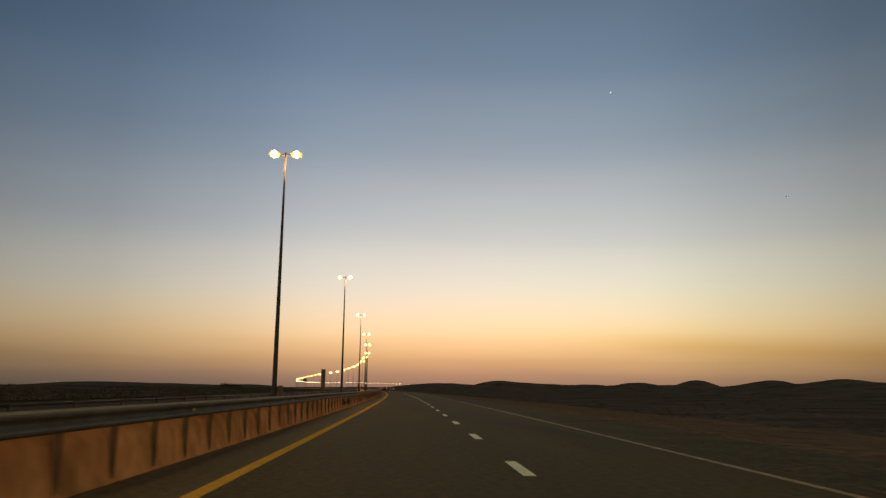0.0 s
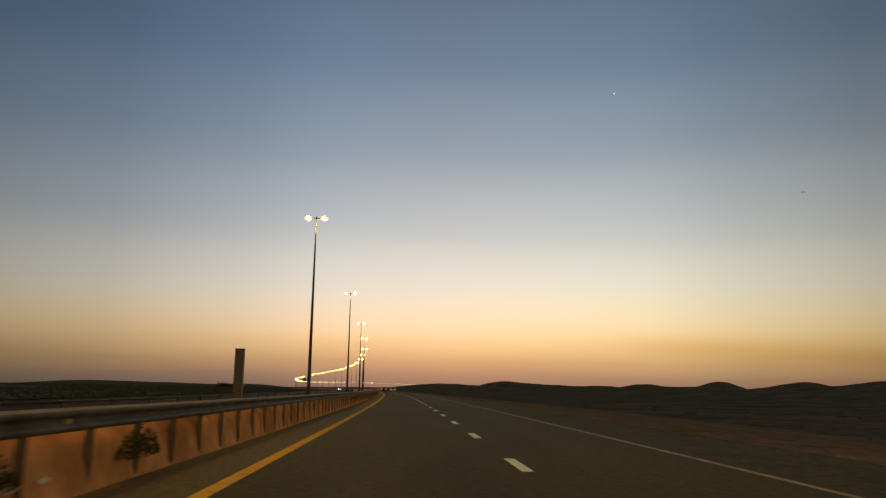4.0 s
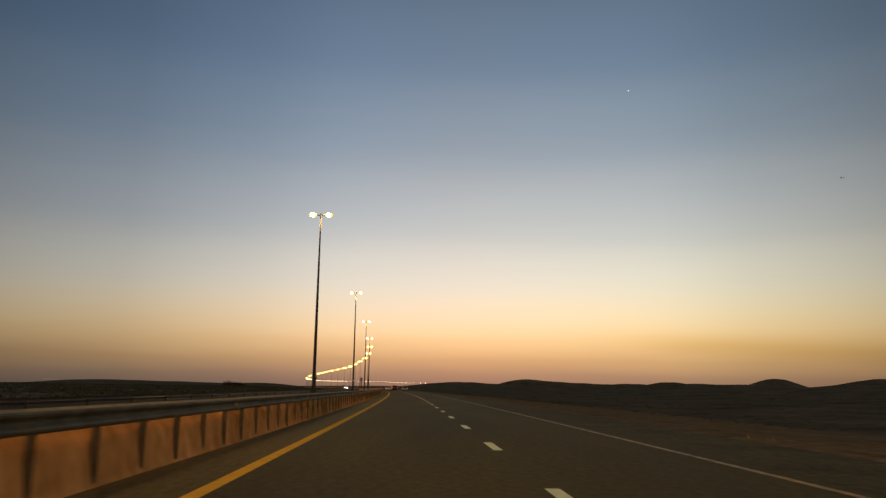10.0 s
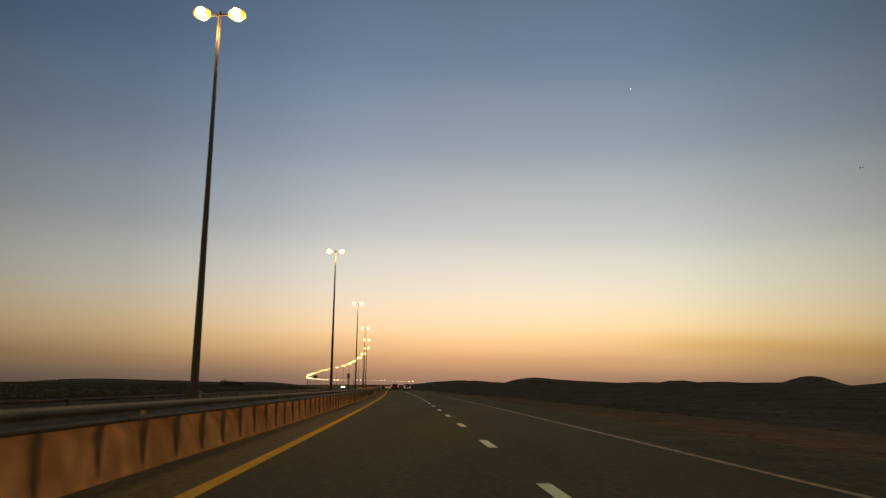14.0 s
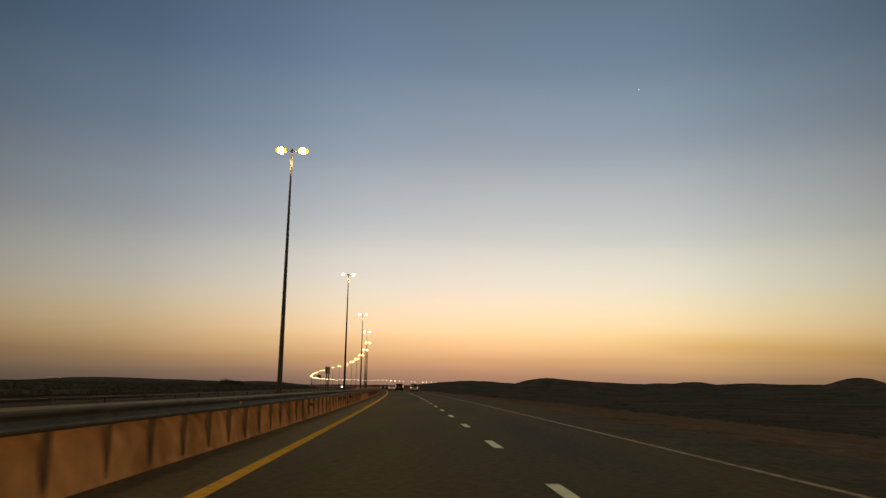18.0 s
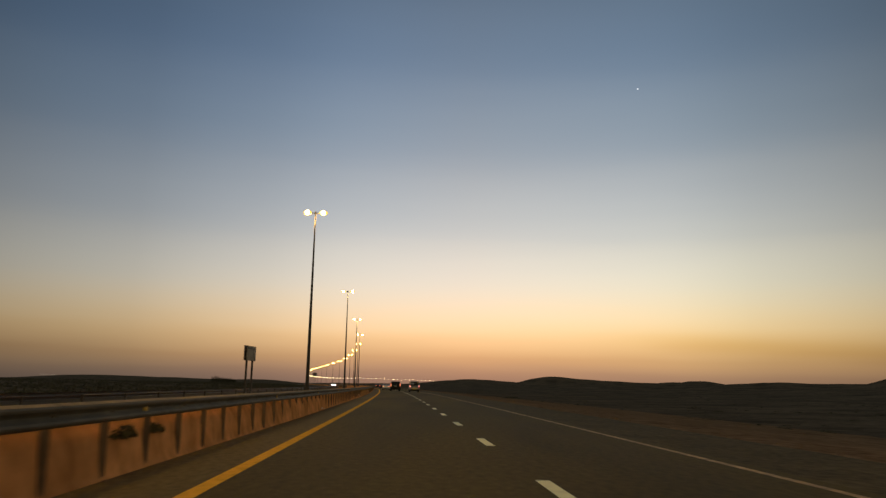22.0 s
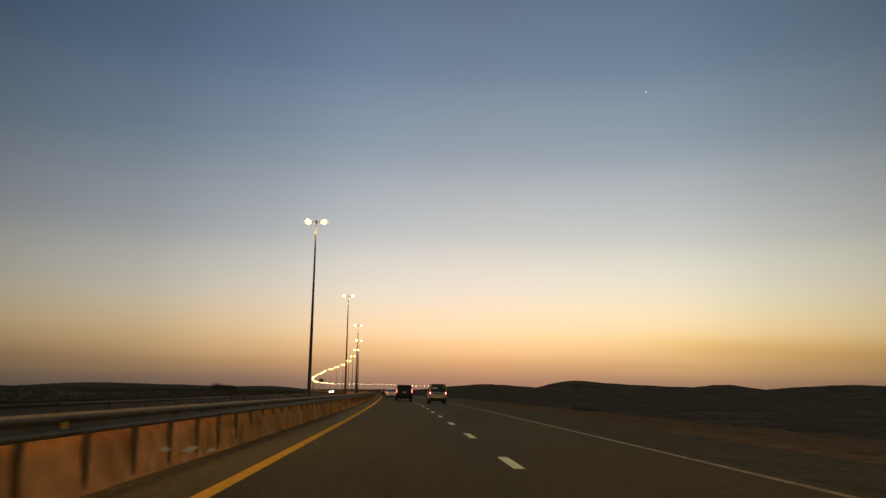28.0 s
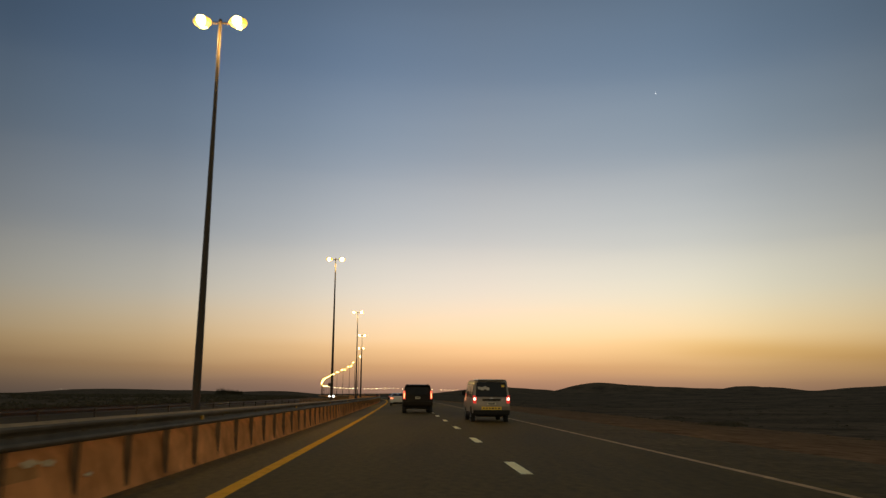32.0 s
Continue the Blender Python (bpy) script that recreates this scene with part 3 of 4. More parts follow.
def street_lamp(m):
    lamp = thing("street_lamp", m, "tall tapered steel street lamp with two lit sodium heads", "street lamp", "street lamps in the median")
    base = block(-0.28, 0.28, -0.28, 0.28, -0.3, 0.1, bevel=0.02)
    part("base_plate", base, POLE, lamp)
    bm = bmesh.new()
    rings = []
    for i in range(7):
        z, r = 0.1 + i * 2.80, 0.174 - 0.0195 * i
        rings.append([bm.verts.new((r * math.cos(a), r * math.sin(a), z)) for a in np.linspace(0, math.tau, 14, endpoint=False)])
    for p, q in zip(rings, rings[1:]):
        for k in range(14):
            bm.faces.new((p[k], p[(k + 1) % 14], q[(k + 1) % 14], q[k]))
    bm.faces.new(rings[-1])
    smooth(part("pole", bm, POLE, lamp))
    collar = tube(bmesh.new(), (0, 0, 0.1), (0, 0, 0.5), 0.192, 0.186, 14)
    smooth(part("collar", collar, POLE, lamp))
    hatch = block(-0.07, 0.07, -0.185, -0.15, 0.8, 1.35, bevel=0.01)
    part("hatch", hatch, POLE, lamp)
    bm = bmesh.new()
    tube(bm, (-0.62, 0, 16.89), (0.62, 0, 16.89), 0.045, 0.045, 8)
    tube(bm, (0, 0, 16.85), (0, 0, 17.06), 0.09, 0.07, 10)
    smooth(part("cross_arm", bm, POLE, lamp))
    for side in (-1, 1):
        bm = bmesh.new()
        bmesh.ops.create_uvsphere(bm, u_segments=16, v_segments=10, radius=0.5, matrix=Matrix.Translation((side * 0.78, 0, 16.98)) @ Matrix.Diagonal((0.84, 0.60, 0.36, 1)))
        bmesh.ops.bisect_plane(bm, geom=bm.verts[:] + bm.edges[:] + bm.faces[:], plane_co=(0, 0, 17.06), plane_no=(0, 0, -1), clear_outer=True)
        head = smooth(part("lamp_head", bm, HEAD, lamp, "grey lamp housing"))
        bm = bmesh.new()
        bmesh.ops.create_uvsphere(bm, u_segments=28, v_segments=18, radius=0.5, matrix=Matrix.Translation((side * 0.78, 0, 16.94)) @ Matrix.Diagonal((0.80, 0.62, 0.46, 1)))
        smooth(part("bowl", bm, BOWL, head, "yellow glowing bowl imitating the lamp halo"))
        bm = bmesh.new()
        bmesh.ops.create_uvsphere(bm, u_segments=28, v_segments=18, radius=0.5, matrix=Matrix.Translation((side * 0.78, 0, 16.93)) @ Matrix.Diagonal((0.52, 0.84, 0.44, 1)))
        smooth(part("bulb", bm, LAMP, head, "white-hot sodium bulb"))
    return lamp


def distant_lamp(m):
    lamp = thing("street_lamp", m, "distant street lamp with a warm glowing head", "street lamp", "street lamps in the median")
    part("pole", tube(bmesh.new(), (0, 0, -0.3), (0, 0, 16.9), 0.17, 0.07, 8), POLE, lamp)
    part("cross_arm", tube(bmesh.new(), (-0.9, 0, 16.9), (0.9, 0, 16.9), 0.06, 0.06, 6), POLE, lamp)
    for side in (-1, 1):
        bm = bmesh.new()
        bmesh.ops.create_uvsphere(bm, u_segments=10, v_segments=8, radius=0.5, matrix=Matrix.Translation((side * 0.9, 0, 16.95)) @ Matrix.Diagonal((1.5, 1.2, 1.1, 1)))
        smooth(part("lamp_head", bm, FAR_LAMP, lamp, "warm glowing lamp head"))
    return lamp


def lamp_light(m, side):
    """The light that a head near the drive throws on the road and the bank."""
    data = bpy.data.lights.new("sodium_light", "POINT")
    data.shadow_soft_size = 0.4
    data.energy, data.color = LAMP_WATTS, (1.0, 0.56, 0.14)
    ob = new("sodium_light", data)
    ob.matrix_basis = m @ Matrix.Translation((side * 0.78, 0, 16.2))
    return ob


LAMP_WATTS = 1030.0
first_lamp = street_lamp(along(LAMP_FIRST + LAMP_OFF[0][0], LAMP_LAT + LAMP_OFF[0][1], 0.62))
for side in (-1, 1):
    lamp_light(along(LAMP_FIRST + LAMP_OFF[0][0], LAMP_LAT + LAMP_OFF[0][1], 0.62), side)
far_first = None
lamp_count = int((END - LAMP_FIRST - 30) / LAMP_STEP)
for k in [-2, -1] + list(range(1, lamp_count)):
    ds, dl, dz = LAMP_OFF[k] if 0 <= k < len(LAMP_OFF) else (0.3 * noise.noise((k * 1.7, 0, 0)), 0.2 * noise.noise((k * 1.7, 5, 0)), 0.0)
    spot = along(LAMP_FIRST + k * LAMP_STEP + ds, LAMP_LAT + dl, 0.62 + dz)
    if k < 30:
        copy_thing(first_lamp, spot)
    elif far_first is None:
        far_first = distant_lamp(spot)
    else:
        copy_thing(far_first, spot)
    if k < 9:
        lamp_light(spot, -1)
        lamp_light(spot, 1)


# ---- guard rails ----
POST_STEP, RAIL_LAT, RAIL_TOP = 1.6256, -3.74, 0.980
# amber reflectors along the rail: the first one and their spacing
AMBER_FIRST, AMBER_STEP = 2.1, 11.61
W_SHAPE = [(0.0, 0.0), (0.018, -0.011), (0.068, -0.028), (0.078, -0.050), (0.068, -0.078), (0.012, -0.108), (0.0, -0.131),
           (0.012, -0.154), (0.068, -0.184), (0.078, -0.210), (0.068, -0.235), (0.018, -0.251), (0.0, -0.262)]


def beam_mesh(length):
    verts, faces = [], []
    k = len(W_SHAPE)
    for end in (0, 1):
        for thick in (0, -0.006):
            for lat, z in W_SHAPE:
                verts.append((lat + thick, end * length, z))
    for j in range(k - 1):
        faces += [(j, j + 1, 2 * k + j + 1, 2 * k + j), (k + j + 1, k + j, 3 * k + j, 3 * k + j + 1), (j + 1, j, k + j, k + j + 1), (2 * k + j, 2 * k + j + 1, 3 * k + j + 1, 3 * k + j)]
    faces += [(0, 2 * k, 3 * k, k), (k - 1, 2 * k - 1, 4 * k - 1, 3 * k - 1)]
    me = bpy.data.meshes.new("rail_beam")
    me.from_pydata(verts, [], faces)
    me.materials.append(STEEL)
    me.materials.append(LIT_DUST)
    # top two strips: dust plus light from above, painted as a paler colour
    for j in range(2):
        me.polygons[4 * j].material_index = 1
    me.shade_smooth()
    me.set_sharp_from_angle(angle=radians(35))
    return me


def post_mesh(slim=False):
    bm = bmesh.new()
    if slim:
        box(bm, -0.10, -0.03, -0.03, 0.03, -0.4, 0.84)
    else:
        channel(bm)
    me = bpy.data.meshes.new("post")
    bm.to_mesh(me)
    bm.free()
    me.materials.append(POST)
    return me


def channel(bm):
    # a channel post: web and two flanges, with the spacer block that carries the beam
    box(bm, -0.105, -0.097, -0.045, 0.045, -0.3, 0.93)
    box(bm, -0.105, -0.035, -0.045, -0.037, -0.3, 0.93)
    box(bm, -0.105, -0.035, 0.037, 0.045, -0.3, 0.93)
    box(bm, -0.035, 0.01, -0.045, 0.045, 0.72, 0.90)


def reflector_mesh():
    bm = bmesh.new()
    box(bm, 0.005, 0.035, -0.055, 0.055, -0.172, -0.096, bevel=0.008)
    me = bpy.data.meshes.new("reflector")
    bm.to_mesh(me)
    bm.free()
    me.materials.append(AMBER)
    return me


def bolt_mesh():
    bm = tube(bmesh.new(), (0.0, 0, -0.131), (0.022, 0, -0.131), 0.02, 0.016, 8)
    me = bpy.data.meshes.new("bolt")
    bm.to_mesh(me)
    bm.free()
    me.materials.append(STEEL)
    return me


def guard_rail(name, label, s0, s1, lat, top, face, reflect, skip=1):
    """A rail of overlapping beams on posts; face +1 looks to the right, -1 to the left."""
    rail = thing(name, pose(0, 0, 0), label, "guard rail")
    span = 3 * POST_STEP
    beam, post, amber, bolt = beam_mesh(span + 0.12), post_mesh(skip > 1), reflector_mesh(), bolt_mesh()
    if skip > 1:
        post.materials[0] = POLE
        beam.materials[0] = POLE
    flip = Matrix.Diagonal((face, 1, 1, 1))
    n = int((s1 - s0) / span)
    for i in range(n):
        s = s0 + i * span
        ob = new("beam", beam)
        ob.parent = rail
        # overlap: each beam starts a little proud of the last one
        if face > 0:
            top = RAIL_TOP - 0.02 * min(1.0, max(0.0, (s - 225) / 35))
        ob.matrix_basis = along(s, lat, top + 0.006 * noise.noise((s * 0.31, lat, 0))) @ Matrix.Rotation(-0.0006 * face, 4, "Z") @ flip
        for j in range(0, 3, skip):
            sp = s + (j + 0.5) * POST_STEP
            po = new("post", post)
            po.parent = rail
            po.matrix_basis = along(sp, lat, top - 0.95, 1.5 * noise.noise((sp, 1, 0))) @ flip
            if reflect:
                bo = new("bolt", bolt)
                bo.parent = rail
                bo.matrix_basis = along(sp, lat, top) @ flip
    for k in range(int((s1 - AMBER_FIRST) / AMBER_STEP) if reflect else 0):
        re = new("reflector", amber)
        re.parent = rail
        re["label"] = "small amber reflector"
        re.matrix_basis = along(AMBER_FIRST + k * AMBER_STEP, lat, top) @ Matrix.Translation((0.012, 0, 0.0)) @ flip
    return rail


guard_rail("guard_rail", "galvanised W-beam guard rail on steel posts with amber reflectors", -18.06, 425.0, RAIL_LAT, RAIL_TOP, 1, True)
guard_rail("guard_rail", "galvanised W-beam guard rail along the opposite carriageway", 0.0, 420.0, -12.75, 0.74, -1, False, 3)


def far_rail(lat, top, face, s0, s1, parent_name, label):
    """The rail's further run: one swept beam and its posts, too small to pick apart."""
    rail = thing(parent_name, pose(0, 0, 0), label, "guard rail")
    prof = [(lat + face * a, top + z) for a, z in W_SHAPE[::2]]
    ribbon("beam", s0, s1, prof, STEEL, rail)
    verts, faces = [], []
    s = s0 + POST_STEP / 2
    while s < min(s1, s0 + 420):
        m = along(s, lat, 0)
        b = len(verts)
        for x in (-0.13, -0.03):
            for y in (-0.05, 0.05):
                for z in (-0.2, top - 0.03):
                    verts.append(m @ Vector((face * x, y, z)))
        faces += [tuple(b + i for i in f) for f in ((0, 1, 3, 2), (4, 6, 7, 5), (0, 4, 5, 1), (2, 3, 7, 6), (1, 5, 7, 3))]
        s += POST_STEP
    tagged(mesh_from("far_post_row", verts, faces, POST, rail), kind="stuff")


far_rail(RAIL_LAT, RAIL_TOP - 0.02, 1, 425.0 - (443.06 % (3 * POST_STEP)), END - 20, "guard_rail", "long run of guard rail along the sand bank far ahead")
far_rail(-12.75, 0.74, -1, 420.0 - (420.0 % (3 * POST_STEP)), END - 20, "guard_rail", "long run of guard rail far ahead on the opposite side")


# ---- the radar cabinet on the median ----
def radar_cabinet(m):
    cab = thing("speed_camera_cabinet", m, "tall brown speed camera cabinet standing on the median", "speed camera")
    part("plinth", block(-0.3, 0.3, -0.34, 0.34, -0.25, 0.12, bevel=0.02), SIDE_PANEL, cab, "concrete plinth")
    part("body", block(-0.21, 0.21, -0.25, 0.25, 0.1, 2.47, bevel=0.015), CABINET, cab)
    part("cap", block(-0.222, 0.222, -0.262, 0.262, 2.47, 2.53, bevel=0.012), CABINET, cab)
    part("side_panel", block(0.208, 0.216, -0.19, 0.21, 0.55, 2.12, bevel=0.003), SIDE_PANEL, cab, "pale reflective side panel")
    part("window", block(0.208, 0.219, -0.16, 0.18, 2.2, 2.37, bevel=0.003), SIDE_PANEL, cab, "pale upper label panel")
    for z in (0.75, 1.5):
        part("hinge", block(-0.2, -0.16, -0.262, -0.248, z, z + 0.12, bevel=0.004), STEEL, cab)
    part("door", block(-0.17, 0.17, -0.258, -0.249, 0.3, 2.2, bevel=0.003), CABINET, cab)
    part("mark", block(0.215, 0.222, -0.06, 0.1, 1.25, 1.42), INK, cab, "dark printed mark")
    return cab


radar_cabinet(along(78.3, -8.27, 0.56, 4))
# a low pale cabinet at the foot of a lamp
cab = thing("lamp_feeder_pillar", along(52.0, -8.42, 0.55), "narrow brown metal feeder pillar beside a street lamp", "cabinet")
part("body", block(-0.12, 0.12, -0.20, 0.20, -0.1, 0.78, bevel=0.012), CABINET, cab)
part("lid", block(-0.135, 0.135, -0.22, 0.22, 0.78, 0.81, bevel=0.008), CABINET, cab)
part("door", block(0.118, 0.128, -0.17, 0.17, 0.05, 0.72, bevel=0.003), POST, cab, "lighter brown side door")


# ---- the two-legged sign, seen from behind ----
def median_sign(m):
    sign = thing("road_sign", m, "grey two-legged road sign box standing on the median", "road sign")
    for x in (-0.5, 0.5):
        part("leg", block(x - 0.055, x + 0.055, -0.04, 0.05, -0.3, 2.0, bevel=0.008), POLE, sign)
    part("panel", block(-0.73, 0.73, 0.055, 0.11, 1.86, 2.66, bevel=0.008), SIGN_EDGE, sign, "dark front panel")
    part("panel", block(-0.74, 0.74, -0.10, -0.045, 1.84, 2.64, bevel=0.008), SIGN_FACE, sign, "grey sheet panel")
    for z in (2.0, 2.42):
        part("rail", block(-0.68, 0.68, -0.045, 0.055, z, z + 0.06, bevel=0.005), SIGN_EDGE, sign)
    part("bar", block(-0.56, 0.02, -0.106, -0.099, 2.48, 2.53), INK, sign, "faint dark bar")
    part("bar", block(0.2, 0.66, -0.106, -0.099, 2.45, 2.50), INK, sign, "faint dark bar")
    return sign


median_sign(along(265.7, -8.38, 0.56, 83))
# a smaller board far ahead beside the bend
board = thing("gantry_sign", along(1500, 4.5, 0.0, 0), "tall dark road sign board far ahead beside the bend", "road sign")
for x in (-1.8, 1.8):
    part("leg", block(x - 0.16, x + 0.16, -0.14, 0.14, -0.5, 14.6), POLE, board)
part("panel", block(-3.4, 3.4, -0.12, -0.02, 12.8, 18.6, bevel=0.02), SIGN_EDGE, board)


# ---- vehicles ----
def shell(profile, half, crown=0.0):
    """A car body: a side outline (y, z) drawn across the width, narrowed by half(z)."""
    bm = bmesh.new()
    n = len(profile)
    rows = []
    for f in (-1.0, -0.86, 0.0, 0.86, 1.0):
        inset = 0.05 if abs(f) == 1.0 else 0.0
        row = []
        cy = sum(p[0] for p in profile) / n
        cz = sum(p[1] for p in profile) / n
        for y, z in profile:
            yy = y + (cy - y) / max(1e-6, math.hypot(cy - y, cz - z)) * inset
            zz = z + (cz - z) / max(1e-6, math.hypot(cy - y, cz - z)) * inset
            bow = crown * (1 - f * f) * (1 if y > cy else -1)
            row.append(bm.verts.new((f * half(z), yy + bow, zz)))
        rows.append(row)
    for a, b in zip(rows, rows[1:]):
        for i in range(n):
            j = (i + 1) % n
            bm.faces.new((a[i], a[j], b[j], b[i]))
    bm.faces.new(rows[0][::-1])
    bm.faces.new(rows[-1])
    bmesh.ops.recalc_face_normals(bm, faces=bm.faces)
    return bm


def quad_panel(corners, thick=0.012):
    """A thin plate from four corners, pushed out along its normal."""
    c = [Vector(p) for p in corners]
    nrm = (c[1] - c[0]).cross(c[3] - c[0]).normalized()
    bm = bmesh.new()
    vs = [bm.verts.new(p + nrm * d) for d in (0, thick) for p in c]
    for f in ((3, 2, 1, 0), (4, 5, 6, 7), (0, 1, 5, 4), (1, 2, 6, 5), (2, 3, 7, 6), (3, 0, 4, 7)):
        bm.faces.new([vs[i] for i in f])
    bmesh.ops.recalc_face_normals(bm, faces=bm.faces)
    return bm


def wheel(car, x, y, r, width=0.24):
    bm = bmesh.new()
    s = 1 if x > 0 else -1
    prof = [(width * 0.5, r * 0.62), (width * 0.5, r * 0.93), (width * 0.36, r), (-width * 0.36, r), (-width * 0.5, r * 0.93), (-width * 0.5, r * 0.62)]
    rings = []
    for k in range(24):
        a = k * math.tau / 24
        rings.append([bm.verts.new((x + px, y + pr * math.cos(a), r + pr * math.sin(a))) for px, pr in prof])
    for k in range(24):
        p, q = rings[k], rings[(k + 1) % 24]
        for i in range(len(prof)):
            j = (i + 1) % len(prof)
            bm.faces.new((p[i], p[j], q[j], q[i]))
    bmesh.ops.recalc_face_normals(bm, faces=bm.faces)
    w = smooth(part("wheel", bm, RUBBER, car))
    bm = tube(bmesh.new(), (x + s * 0.02, y, r), (x + s * width * 0.4, y, r), r * 0.61, r * 0.58, 20)
    part("rim", bm, RIM, w)
    return w


def suv(m):
    car = thing("suv", m, "dark full-size SUV with glowing upright tail lamps in the fast lane", "car")
    half = lambda z: 1.02 - max(0, z - 1.15) * 0.24 - max(0, 0.6 - z) * 0.15
    prof = [(-2.50, 0.46), (-2.58, 0.58), (-2.60, 0.80), (-2.54, 0.98), (-2.52, 1.18), (-2.36, 1.60), (-2.24, 1.84), (-2.06, 1.92), (-0.9, 1.96), (0.45, 1.92),
            (0.75, 1.80), (1.45, 1.26), (2.35, 1.12), (2.55, 0.98), (2.60, 0.62), (2.50, 0.44)]
    smooth(part("body", shell(prof, half, 0.05), DARK_PAINT, car), 35)
    part("rear_window", quad_panel([(-0.80, -2.565, 1.24), (0.80, -2.565, 1.24), (0.72, -2.375, 1.74), (-0.72, -2.375, 1.74)]), GLASS, car)
    part("spoiler", block(-0.80, 0.80, -2.40, -2.10, 1.84, 1.90, bevel=0.02), DARK_PAINT, car)
    for s in (-1, 1):
        lamp = part("tail_lamp", block(min(s * 0.855, s * 0.985), max(s * 0.855, s * 0.985), -2.60, -2.42, 0.96, 1.50, bevel=0.03), TAIL_HOT, car, "upright lit tail lamp")
        part("lens_bar", block(min(s * 0.89, s * 0.955), max(s * 0.89, s * 0.955), -2.615, -2.59, 1.04, 1.34, bevel=0.008), TAIL, lamp)
        part("side_window", quad_panel([(s * 0.975, -2.2, 1.28), (s * 0.975, -1.2, 1.28), (s * 0.87, -1.2, 1.76), (s * 0.87, -2.05, 1.74)][::s], 0.01), GLASS, car)
        part("side_window", quad_panel([(s * 0.975, -1.1, 1.28), (s * 0.975, -0.1, 1.28), (s * 0.87, -0.1, 1.78), (s * 0.87, -1.1, 1.78)][::s], 0.01), GLASS, car)
        part("mirror", block(min(s * 0.98, s * 1.16), max(s * 0.98, s * 1.16), 0.95, 1.07, 1.18, 1.36, bevel=0.03), DARK_PAINT, car)
        part("roof_rail", block(s * 0.72 - 0.025, s * 0.72 + 0.025, -1.9, 0.2, 1.94, 1.975, bevel=0.01), TRIM, car)
        for y in (-1.6, 1.6):
            wheel(car, s * 0.88, y, 0.40, 0.28)
    bumper = part("rear_bumper", block(-0.98, 0.98, -2.66, -2.45, 0.50, 0.80, bevel=0.05), DARK_PAINT, car)
    part("step_pad", block(-0.6, 0.6, -2.665, -2.5, 0.79, 0.815, bevel=0.006), TRIM, bumper)
    part("underbody", block(-0.85, 0.85, -2.4, 2.4, 0.30, 0.50, bevel=0.03), TRIM, car)
    plate = part("number_plate", block(-0.17, 0.17, -2.628, -2.60, 0.97, 1.12, bevel=0.006), PLATE, car, "small white number plate")
    part("bar", block(-0.12, 0.12, -2.632, -2.627, 1.02, 1.075), INK, plate)
    part("exhaust", tube(bmesh.new(), (0.6, -2.62, 0.42), (0.6, -2.2, 0.42), 0.035, 0.035, 10), TRIM, car)
    return car


